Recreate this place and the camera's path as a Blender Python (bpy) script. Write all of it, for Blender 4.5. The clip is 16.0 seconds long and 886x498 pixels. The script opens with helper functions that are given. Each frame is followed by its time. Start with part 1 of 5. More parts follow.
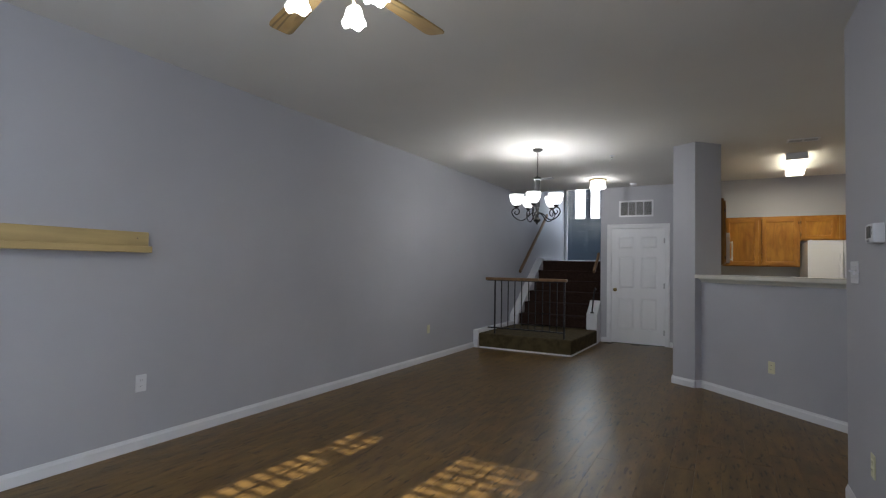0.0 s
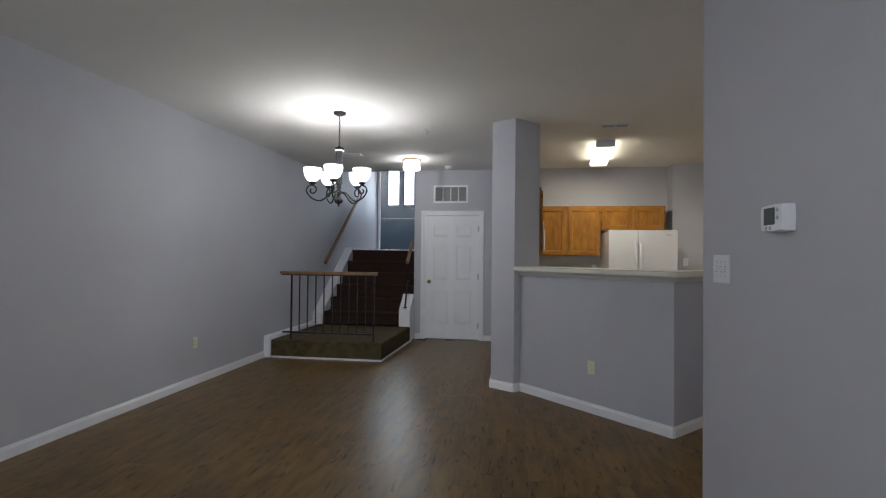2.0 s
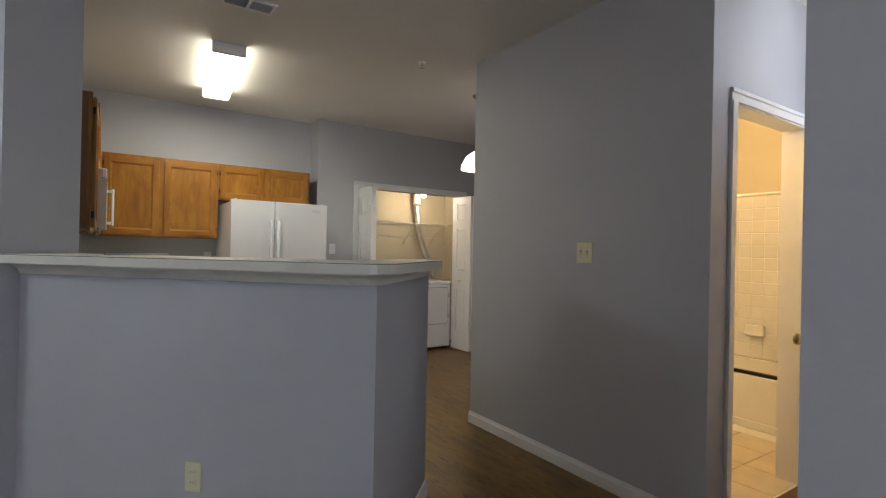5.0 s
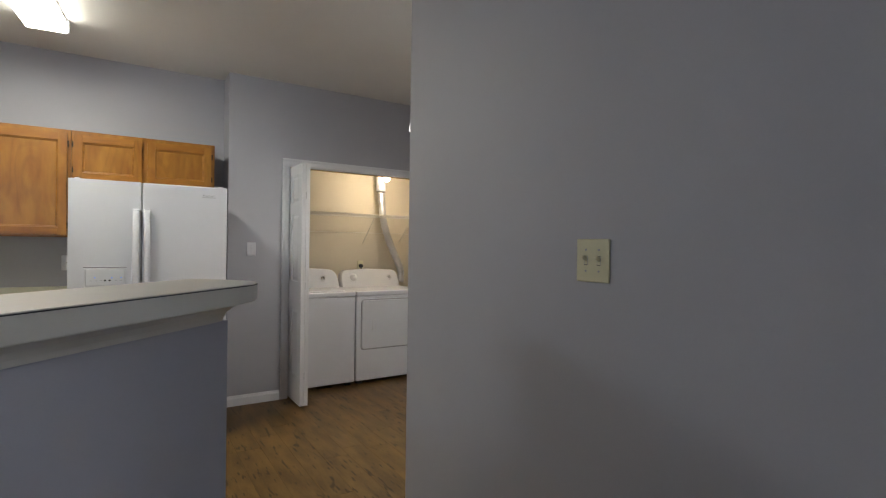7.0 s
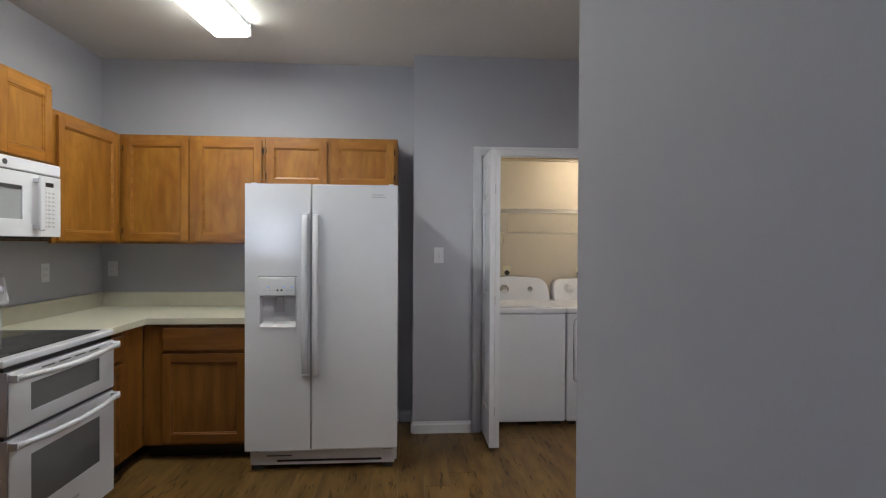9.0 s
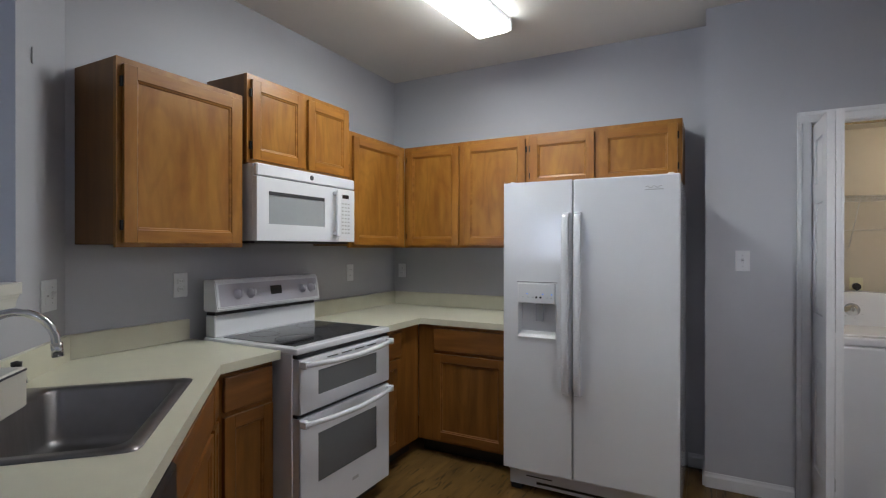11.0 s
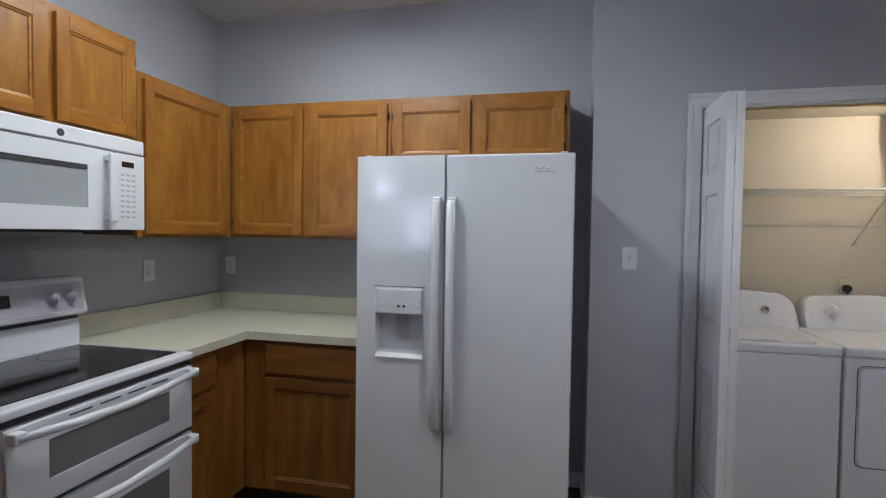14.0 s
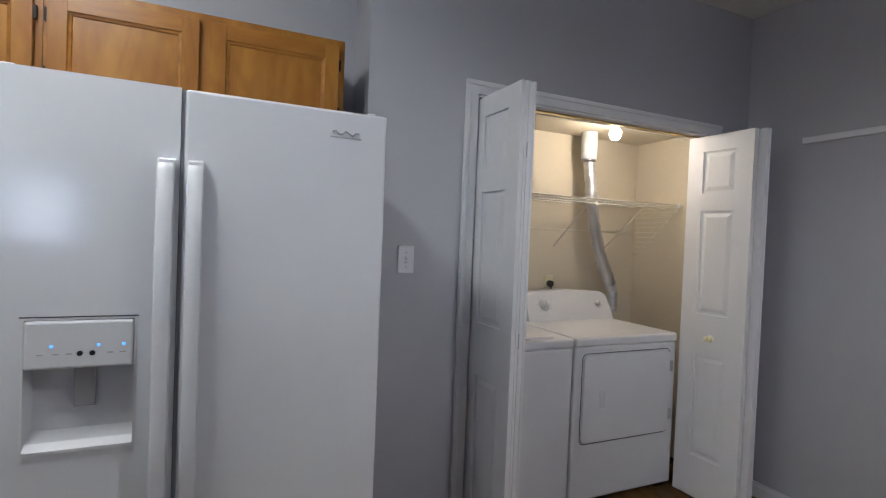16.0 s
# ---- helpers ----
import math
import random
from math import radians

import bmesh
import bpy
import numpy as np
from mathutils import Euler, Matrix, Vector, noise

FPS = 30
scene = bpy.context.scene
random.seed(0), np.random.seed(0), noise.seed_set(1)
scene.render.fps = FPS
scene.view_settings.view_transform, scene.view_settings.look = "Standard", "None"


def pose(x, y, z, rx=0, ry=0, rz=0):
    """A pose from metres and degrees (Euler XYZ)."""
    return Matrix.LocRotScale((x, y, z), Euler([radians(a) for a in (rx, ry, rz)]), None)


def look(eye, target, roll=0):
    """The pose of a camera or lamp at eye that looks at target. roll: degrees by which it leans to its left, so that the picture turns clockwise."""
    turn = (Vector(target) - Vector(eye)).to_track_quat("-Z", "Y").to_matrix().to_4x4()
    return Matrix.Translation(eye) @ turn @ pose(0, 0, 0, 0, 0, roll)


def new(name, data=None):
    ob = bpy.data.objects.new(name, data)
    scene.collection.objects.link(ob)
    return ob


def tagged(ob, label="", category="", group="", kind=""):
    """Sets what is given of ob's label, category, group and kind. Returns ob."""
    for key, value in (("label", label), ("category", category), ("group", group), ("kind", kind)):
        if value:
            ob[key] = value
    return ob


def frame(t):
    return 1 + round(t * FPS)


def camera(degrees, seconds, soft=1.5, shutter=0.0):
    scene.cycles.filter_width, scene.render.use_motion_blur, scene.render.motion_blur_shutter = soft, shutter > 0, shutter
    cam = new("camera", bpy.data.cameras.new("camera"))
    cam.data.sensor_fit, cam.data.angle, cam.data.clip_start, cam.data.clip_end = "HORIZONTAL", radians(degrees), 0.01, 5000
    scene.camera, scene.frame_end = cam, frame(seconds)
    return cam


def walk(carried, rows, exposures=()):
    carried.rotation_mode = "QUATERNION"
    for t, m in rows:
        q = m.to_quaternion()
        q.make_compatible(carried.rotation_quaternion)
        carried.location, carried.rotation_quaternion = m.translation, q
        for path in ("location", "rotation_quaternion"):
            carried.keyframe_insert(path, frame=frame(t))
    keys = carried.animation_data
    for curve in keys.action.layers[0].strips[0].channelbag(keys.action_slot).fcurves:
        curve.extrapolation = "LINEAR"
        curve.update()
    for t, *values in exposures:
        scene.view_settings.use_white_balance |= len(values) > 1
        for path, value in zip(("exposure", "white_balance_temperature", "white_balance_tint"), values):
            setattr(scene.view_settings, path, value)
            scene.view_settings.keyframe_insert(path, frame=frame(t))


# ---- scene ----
cam = camera(83.1, 16.0, 1.2)
PATH = [
    (0, (0.071, 0.016, 1.318), (-0.898, 1.764, 1.384), 1.0),
    (0.5, (0.046, 0.141, 1.319), (-0.804, 1.951, 1.371), 0.8),
    (1, (-0.006, 0.44, 1.341), (-0.742, 2.299, 1.385), 0.8),
    (1.5, (-0.097, 0.799, 1.346), (-0.637, 2.725, 1.38), 0.6),
    (2, (-0.167, 1.208, 1.364), (-0.453, 3.187, 1.392), 0.6),
    (2.5, (-0.195, 1.669, 1.357), (-0.223, 3.668, 1.381), 0.7),
    (3, (-0.246, 2.101, 1.332), (-0.018, 4.088, 1.35), 0.8),
    (3.5, (-0.251, 2.494, 1.339), (0.233, 4.435, 1.353), 0.9),
    (4, (-0.147, 2.868, 1.347), (0.605, 4.721, 1.358), 0.9),
    (4.5, (-0.018, 3.227, 1.35), (0.959, 4.972, 1.361), 1.1),
    (5, (0.21, 3.563, 1.316), (1.319, 5.228, 1.323), 1.2),
    (5.2, (0.336, 3.696, 1.321), (1.479, 5.337, 1.325), 1.1),
    (7.3, (1.581, 4.729, 1.373), (2.607, 6.445, 1.357), 0.6),
    (7.5, (1.67, 4.818, 1.392), (2.639, 6.567, 1.376), 0.7),
    (8, (1.894, 5.019, 1.4), (2.638, 6.876, 1.377), 0.4),
    (8.5, (2.042, 5.196, 1.403), (2.47, 7.15, 1.379), 0.3),
    (9, (2.11, 5.377, 1.392), (2.247, 7.372, 1.373), 0.3),
    (9.5, (2.145, 5.541, 1.387), (2.018, 7.536, 1.376), 0.1),
    (10, (2.161, 5.657, 1.379), (1.753, 7.61, 1.38), 0.0),
    (10.2, (2.150, 5.698, 1.382), (1.632, 7.624, 1.383), 0.0),
    (12.3, (2.233, 5.825, 1.385), (0.941, 7.352, 1.375), 0.1),
    (12.5, (2.204, 5.865, 1.388), (0.94, 7.415, 1.372), 0.1),
    (13, (2.114, 6.017, 1.389), (1.054, 7.713, 1.372), 0.3),
    (13.5, (2.031, 6.202, 1.421), (1.277, 8.054, 1.376), 0.5),
    (14, (1.981, 6.41, 1.426), (1.535, 8.359, 1.362), 0.8),
    (14.5, (1.934, 6.565, 1.418), (1.801, 8.56, 1.368), 1.2),
    (15, (1.818, 6.73, 1.409), (1.927, 8.726, 1.352), 1.5),
    (15.5, (1.701, 6.883, 1.419), (2.15, 8.832, 1.357), 2.0),
    (16, (1.605, 7.06, 1.41), (2.428, 8.882, 1.365), 2.3),
]
EXPOSE = [(0, 1.53, 6900, 12), (2.2, 1.72, 6850, 12), (4.0, 1.68, 6900, 12), (5.2, 1.92, 6600, 11), (7.4, 2.0, 6150, 13), (9.5, 1.95, 5780, 14), (10.2, 1.94, 5700, 14), (12.5, 1.90, 5560, 14), (13.0, 1.80, 5500, 14), (14.2, 1.82, 5450, 14), (16, 1.80, 5590, 15)]
walk(cam, [(t, look(eye, target, roll)) for t, eye, target, roll in PATH], EXPOSE)

# ---- world, sun, lights ----
world = bpy.data.worlds.new("world")
scene.world = world
world.use_nodes = True
wn = world.node_tree.nodes
sky = wn.new("ShaderNodeTexSky")
sky.sky_type = "NISHITA"
sky.sun_disc = False
sky.sun_elevation = radians(23)
sky.sun_rotation = radians(183)
world.node_tree.links.new(sky.outputs[0], wn["Background"].inputs[0])
wn["Background"].inputs[1].default_value = 0.05


POWER = 0.22


def lamp(name, kind, m, energy, color, **more):
    data = bpy.data.lights.new(name, kind)
    data.energy, data.color = energy * (1.0 if kind == "SUN" else POWER), color
    for key, value in more.items():
        if key == "radius":
            data.shadow_soft_size = value
        elif key == "size":
            data.shape = "RECTANGLE"
            data.size, data.size_y = value
        elif key == "angle":
            data.angle = value
    ob = new(name, data)
    ob.matrix_world = m
    return ob


lamp("sun", "SUN", look((-2, -6, 3.2), (-1.8, 0.2, 0.56)), 5.0, (1.0, 0.96, 0.90), angle=radians(0.3))
COOL, WARM = (0.90, 0.95, 1.0), (1.0, 0.80, 0.58)
CHAND = (-1.9, 5.946)
for k in range(5):
    a = radians(-82 + 72 * k)
    lamp("chandelier_bulb", "POINT", pose(CHAND[0] + 0.252 * math.cos(a), CHAND[1] + 0.252 * math.sin(a), 2.15), 5.5, COOL, radius=0.035)
lamp("dome_bulb", "POINT", pose(-1.68, 8.38, 2.672), 13, COOL, radius=0.004)
lamp("closet_bulb_light", "POINT", pose(3.75, 9.38, 2.045), 11, (1.0, 0.81, 0.55), radius=0.035)
lamp("bath_light", "POINT", pose(3.2, 5.9, 2.45), 95, (1.0, 0.65, 0.27), radius=0.1)
lamp("nook_light", "POINT", pose(3.05, 7.28, 2.10), 33, (1.0, 0.92, 0.78), radius=0.05)
# assumed lamp without a fixture, added to brighten the upper hall walls
lamp("unseen_hall_light", "POINT", pose(3.25, 4.28, 2.5), 13, (0.9, 0.95, 1.0), radius=0.1)
lamp("kitchen_tube_light", "AREA", pose(0.95, 8.02, 2.672, 0, 0, -5), 18, (1.0, 0.97, 0.80), size=(0.18, 1.1))
lamp("south_window_sky", "AREA", look((-1.8, -1.56, 1.25), (-3.9, 2.2, 1.1)), 130, (0.66, 0.81, 1.0), size=(2.6, 1.9))
lamp("landing_window_sky", "AREA", look((-2.8, 12.55, 2.9), (-3.0, 9, 2.0)), 17, (0.62, 0.80, 1.0), size=(0.8, 1.1))
lamp("bedroom_sky", "AREA", look((6.4, 3.2, 1.7), (3.6, 4.6, 1.6)), 200, (0.85, 0.93, 1.0), size=(1.6, 1.4))
for k in range(4):
    a = radians(15 + 90 * k)
    lamp("fan_bulb", "POINT", pose(-1.225 + 0.165 * math.cos(a), 1.47 + 0.165 * math.sin(a), 2.33), 6.0, COOL, radius=0.04)


# ---- materials ----
def material(name, color, rough=0.5, metal=0.0, vary=0.06, scale=3.0, bump=0.0, bump_scale=60.0, stretch=(1, 1, 1), second=None, emit=0.0, emit_color=(1, 1, 1), mix_scale=None, island=0.0, fleck=0.0, spec=0.5, coat=0.0, grain=0.0):
    m = bpy.data.materials.new(name)
    m.use_nodes = True
    nt = m.node_tree
    n, l = nt.nodes, nt.links
    b = n["Principled BSDF"]
    b.inputs["Roughness"].default_value = rough
    b.inputs["Metallic"].default_value = metal
    b.inputs["Specular IOR Level"].default_value = spec
    b.inputs["Coat Weight"].default_value = coat
    tc = n.new("ShaderNodeTexCoord")
    mp = n.new("ShaderNodeMapping")
    mp.inputs["Scale"].default_value = stretch
    l.new(tc.outputs["Object"], mp.inputs[0])
    big = n.new("ShaderNodeTexNoise")
    big.inputs["Scale"].default_value = scale
    big.inputs["Detail"].default_value = 6
    l.new(mp.outputs[0], big.inputs["Vector"])
    ramp = n.new("ShaderNodeValToRGB")
    c2 = second or tuple(c * (1 - vary) for c in color)
    c1 = color if second else tuple(min(1, c * (1 + vary)) for c in color)
    ramp.color_ramp.elements[0].position, ramp.color_ramp.elements[1].position = 0.35, 0.65
    ramp.color_ramp.elements[0].color, ramp.color_ramp.elements[1].color = (*c2, 1), (*c1, 1)
    l.new(big.outputs[0], ramp.inputs[0])
    col = ramp.outputs[0]
    fine = n.new("ShaderNodeTexNoise")
    fine.inputs["Scale"].default_value = bump_scale
    fine.inputs["Detail"].default_value = 4
    l.new(mp.outputs[0], fine.inputs["Vector"])
    hsv = n.new("ShaderNodeHueSaturation")
    mr = n.new("ShaderNodeMapRange")
    mr.inputs["To Min"].default_value, mr.inputs["To Max"].default_value = 1 - vary * 0.7, 1 + vary * 0.7
    l.new(fine.outputs[0], mr.inputs[0])
    l.new(mr.outputs[0], hsv.inputs["Value"])
    l.new(col, hsv.inputs["Color"])
    col = hsv.outputs[0]
    if island:
        info = n.new("ShaderNodeObjectInfo")
        geo = n.new("ShaderNodeNewGeometry")
        add = n.new("ShaderNodeMath")
        l.new(info.outputs["Random"], add.inputs[0])
        l.new(geo.outputs["Random Per Island"], add.inputs[1])
        fr = n.new("ShaderNodeMath")
        fr.operation = "FRACT"
        l.new(add.outputs[0], fr.inputs[0])
        mr2 = n.new("ShaderNodeMapRange")
        mr2.inputs["To Min"].default_value, mr2.inputs["To Max"].default_value = 1 - island, 1 + island
        l.new(fr.outputs[0], mr2.inputs[0])
        h2 = n.new("ShaderNodeHueSaturation")
        l.new(mr2.outputs[0], h2.inputs["Value"])
        l.new(col, h2.inputs["Color"])
        col = h2.outputs[0]
        off = n.new("ShaderNodeVectorMath")
        off.operation = "ADD"
        mul = n.new("ShaderNodeVectorMath")
        mul.operation = "MULTIPLY"
        mul.inputs[1].default_value = (17, 31, 9)
        comb = n.new("ShaderNodeCombineXYZ")
        for k in range(3):
            l.new(fr.outputs[0], comb.inputs[k])
        l.new(comb.outputs[0], mul.inputs[0])
        l.new(mp.outputs[0], off.inputs[0])
        l.new(mul.outputs[0], off.inputs[1])
        l.new(off.outputs[0], big.inputs["Vector"])
        l.new(off.outputs[0], fine.inputs["Vector"])
    if fleck:
        fm = n.new("ShaderNodeMapping")
        fm.inputs["Scale"].default_value = (44, 7.5, 1)
        l.new(tc.outputs["Object"], fm.inputs[0])
        fn = n.new("ShaderNodeTexNoise")
        fn.inputs["Scale"].default_value = 1.0
        fn.inputs["Detail"].default_value = 2
        l.new(fm.outputs[0], fn.inputs["Vector"])
        if island:
            fo = n.new("ShaderNodeVectorMath")
            l.new(fm.outputs[0], fo.inputs[0])
            l.new(mul.outputs[0], fo.inputs[1])
            l.new(fo.outputs[0], fn.inputs["Vector"])
        fr2 = n.new("ShaderNodeMapRange")
        fr2.inputs["From Min"].default_value, fr2.inputs["From Max"].default_value = 0.60, 0.68
        fr2.inputs["To Min"].default_value, fr2.inputs["To Max"].default_value = 1.0, 1.0 - fleck
        l.new(fn.outputs[0], fr2.inputs[0])
        h3 = n.new("ShaderNodeHueSaturation")
        l.new(fr2.outputs[0], h3.inputs["Value"])
        l.new(col, h3.inputs["Color"])
        col = h3.outputs[0]
    if grain:
        gm = n.new("ShaderNodeMapping")
        gm.inputs["Scale"].default_value = tuple(0.45 * v for v in stretch)
        l.new(tc.outputs["Object"], gm.inputs[0])
        gn = n.new("ShaderNodeTexNoise")
        gn.inputs["Scale"].default_value = 2.2
        gn.inputs["Detail"].default_value = 1.5
        gi = n.new("ShaderNodeObjectInfo")
        ga = n.new("ShaderNodeVectorMath")
        gs = n.new("ShaderNodeVectorMath")
        gs.operation = "SCALE"
        gs.inputs[0].default_value = (13, 7, 29)
        l.new(gi.outputs["Random"], gs.inputs["Scale"])
        l.new(gm.outputs[0], ga.inputs[0])
        l.new(gs.outputs[0], ga.inputs[1])
        l.new(ga.outputs[0], gn.inputs["Vector"])
        rings = n.new("ShaderNodeMath")
        rings.operation = "MULTIPLY"
        rings.inputs[1].default_value = 70.0
        l.new(gn.outputs[0], rings.inputs[0])
        sine = n.new("ShaderNodeMath")
        sine.operation = "SINE"
        l.new(rings.outputs[0], sine.inputs[0])
        gr = n.new("ShaderNodeMapRange")
        gr.inputs["From Min"].default_value = 0.1
        gr.inputs["To Min"].default_value, gr.inputs["To Max"].default_value = 1.0, 1.0 - grain
        l.new(sine.outputs[0], gr.inputs[0])
        h4 = n.new("ShaderNodeHueSaturation")
        l.new(gr.outputs[0], h4.inputs["Value"])
        l.new(col, h4.inputs["Color"])
        col = h4.outputs[0]
    l.new(col, b.inputs["Base Color"])
    rr = n.new("ShaderNodeMapRange")
    rr.inputs["To Min"].default_value, rr.inputs["To Max"].default_value = max(0.02, rough * 0.88), min(1, rough * 1.12)
    l.new(big.outputs[0], rr.inputs[0])
    l.new(rr.outputs[0], b.inputs["Roughness"])
    if bump:
        bp = n.new("ShaderNodeBump")
        bp.inputs["Strength"].default_value = bump
        bp.inputs["Distance"].default_value = 0.002
        l.new(fine.outputs[0], bp.inputs["Height"])
        l.new(bp.outputs[0], b.inputs["Normal"])
    if emit:
        b.inputs["Emission Color"].default_value = (*emit_color, 1)
        b.inputs["Emission Strength"].default_value = emit * POWER
    return m


WALL = material("wall_paint", (0.425, 0.430, 0.470), 0.62, vary=0.025, scale=1.2, bump=0.12, bump_scale=160)
CEIL = material("ceiling_paint", (0.68, 0.665, 0.635), 0.85, vary=0.02, scale=1.5, bump=0.25, bump_scale=220)
TRIM = material("trim_paint", (0.72, 0.73, 0.76), 0.38, vary=0.03, scale=5, bump=0.05)
DOORW = material("door_paint", (0.74, 0.75, 0.78), 0.42, vary=0.03, scale=4, bump=0.15, bump_scale=90, stretch=(1, 1, 0.12))
FLOOR = material("vinyl_plank", (0.178, 0.106, 0.034), 0.30, vary=0.26, scale=2.6, bump=0.35, bump_scale=26, stretch=(5, 1.1, 1), second=(0.098, 0.056, 0.018), island=0.035, fleck=0.7, spec=0.18)
OAK = material("golden_oak", (0.335, 0.152, 0.023), 0.32, vary=0.2, scale=3.2, bump=0.15, bump_scale=9, stretch=(4, 4, 1.1), second=(0.235, 0.092, 0.012), grain=0.10)
OAKH = material("golden_oak_rail", (0.35, 0.152, 0.021), 0.32, vary=0.2, scale=3, bump=0.15, bump_scale=9, stretch=(1.0, 1.0, 7), second=(0.225, 0.086, 0.012))
# shade on the base cabinets put into a darker copy of the oak
OAKB = material("shaded_oak", (0.25, 0.105, 0.020), 0.36, vary=0.2, scale=2.6, bump=0.15, bump_scale=9, stretch=(7, 7, 0.8), second=(0.17, 0.066, 0.011), grain=0.10)
OAKBH = material("shaded_oak_rail", (0.22, 0.088, 0.018), 0.36, vary=0.2, scale=3, bump=0.15, bump_scale=9, stretch=(0.8, 0.8, 7), second=(0.14, 0.052, 0.010))
OAKIN = material("cabinet_side", (0.17, 0.085, 0.032), 0.5, vary=0.12, scale=3, bump_scale=10, stretch=(6, 6, 0.7))
COUNTER = material("cream_laminate", (0.60, 0.585, 0.47), 0.33, vary=0.03, scale=8, bump_scale=300)
BARTOP = material("bar_laminate", (0.64, 0.63, 0.57), 0.33, vary=0.03, scale=8, bump_scale=300)
APPL = material("white_enamel", (0.72, 0.735, 0.78), 0.22, vary=0.015, scale=3, bump=0.05, bump_scale=400)
APPLT = material("pebbled_enamel", (0.72, 0.735, 0.78), 0.10, vary=0.015, scale=3, bump=0.04, bump_scale=260)
PLASTIC = material("white_plastic", (0.70, 0.71, 0.74), 0.4, vary=0.02)
IVORY = material("ivory_plastic", (0.66, 0.64, 0.44), 0.4, vary=0.02)
SILVER = material("silver_grey_enamel", (0.46, 0.45, 0.52), 0.35, vary=0.02)
GREYP = material("grey_plastic", (0.42, 0.43, 0.45), 0.4, vary=0.03)
SEAM = material("dark_seam", (0.05, 0.05, 0.055), 0.6, vary=0.1)
SLEEVE = material("dark_grey_sleeve", (0.045, 0.045, 0.048), 0.5, vary=0.05)
BLACK = material("black_plastic", (0.012, 0.012, 0.014), 0.3, vary=0.1)
COOKTOP = material("ceramic_glass", (0.008, 0.008, 0.010), 0.07, vary=0.1, spec=0.35)
OVENGL = material("oven_glass", (0.16, 0.165, 0.17), 0.12, vary=0.05, scale=2)
MWGL = material("microwave_glass", (0.34, 0.36, 0.38), 0.2, vary=0.05)
STEEL = material("brushed_steel", (0.24, 0.23, 0.235), 0.34, metal=1.0, vary=0.08, bump=0.1, bump_scale=30, stretch=(8, 1, 1))
CHROME = material("chrome", (0.75, 0.76, 0.78), 0.08, metal=1.0, vary=0.02)
BRASS = material("aged_brass", (0.55, 0.42, 0.2), 0.25, metal=1.0, vary=0.1)
IRON = material("black_iron", (0.025, 0.024, 0.026), 0.4, metal=0.6, vary=0.15, bump=0.2)
BRONZE = material("dark_bronze", (0.010, 0.009, 0.009), 0.55, metal=0.0, spec=0.3, vary=0.2, bump=0.2)
CARPET = material("brown_carpet", (0.075, 0.058, 0.030), 0.95, vary=0.25, scale=12, bump=1.0, bump_scale=420, spec=0.1)
CARPETD = material("dark_carpet", (0.040, 0.023, 0.018), 0.95, vary=0.18, scale=30, bump=1.0, bump_scale=420, spec=0.1)
RAILW = material("rail_oak", (0.19, 0.105, 0.048), 0.4, vary=0.2, scale=4, bump_scale=12, stretch=(6, 6, 1))
PINE = material("raw_pine", (0.50, 0.37, 0.17), 0.55, vary=0.1, scale=3, bump_scale=8, bump=0.1, stretch=(6, 0.6, 6))
BLADE = material("fan_blade_oak", (0.36, 0.25, 0.11), 0.4, vary=0.2, scale=4, bump_scale=10, stretch=(1.0, 5, 5), second=(0.28, 0.17, 0.06), grain=0.6)
SHADE = material("frosted_glass_lit", (0.8, 0.8, 0.8), 0.4, emit=5.0, emit_color=(0.9, 0.96, 1.0))
LENS = material("tube_lens_lit", (0.8, 0.8, 0.78), 0.4, emit=15.0, emit_color=(1.0, 0.97, 0.80))
DOME = material("cut_glass_lit", (0.8, 0.8, 0.8), 0.2, emit=7.0, emit_color=(0.95, 0.97, 1.0), bump=0.6, bump_scale=60)
BULB = material("bulb_lit", (1, 0.9, 0.8), 0.3, emit=30.0, emit_color=(1.0, 0.85, 0.62))
PENDANT = material("pendant_glass_lit", (0.85, 0.84, 0.8), 0.3, emit=2.5, emit_color=(1.0, 0.95, 0.88))
LED = material("blue_led", (0.1, 0.3, 0.9), 0.4, emit=2.0, emit_color=(0.15, 0.45, 1.0))
DISPLAY = material("grey_display", (0.025, 0.03, 0.028), 0.35, spec=0.3, vary=0.05)
FOIL = material("foil_duct", (0.62, 0.62, 0.64), 0.32, metal=0.85, vary=0.15, bump=1.0, bump_scale=60)
WIRE = material("white_wire", (0.66, 0.64, 0.58), 0.4, vary=0.03)
CLOSETW = material("closet_paint", (0.57, 0.515, 0.41), 0.7, vary=0.03, scale=1.5, bump=0.2, bump_scale=160)
BATHW = material("bath_paint", (0.62, 0.55, 0.42), 0.6, vary=0.03, bump=0.1)
TILE = material("white_tile", (0.72, 0.71, 0.68), 0.12, vary=0.02, island=0.02)
GROUT = material("grout", (0.72, 0.71, 0.68), 0.9, vary=0.08)
FTILE = material("floor_tile", (0.50, 0.42, 0.30), 0.3, vary=0.10, scale=6, island=0.05)
TUB = material("tub_enamel", (0.75, 0.74, 0.71), 0.15, vary=0.02)
BLIND = material("blue_grey_blind", (0.08, 0.115, 0.155), 0.5, vary=0.06)
GLOW = material("daylit_pane", (0.8, 0.9, 1.0), 0.3, emit=7.0, emit_color=(0.88, 0.95, 1.0))
GLASS = bpy.data.materials.new("window_glass")
GLASS.use_nodes = True
gb = GLASS.node_tree.nodes["Principled BSDF"]
gb.inputs["Transmission Weight"].default_value, gb.inputs["Roughness"].default_value, gb.inputs["IOR"].default_value = 1.0, 0.0, 1.45
LEAF = material("leaf_green", (0.06, 0.10, 0.03), 0.6, vary=0.3)
BARK = material("bark", (0.10, 0.075, 0.05), 0.9, vary=0.3, bump=0.8)
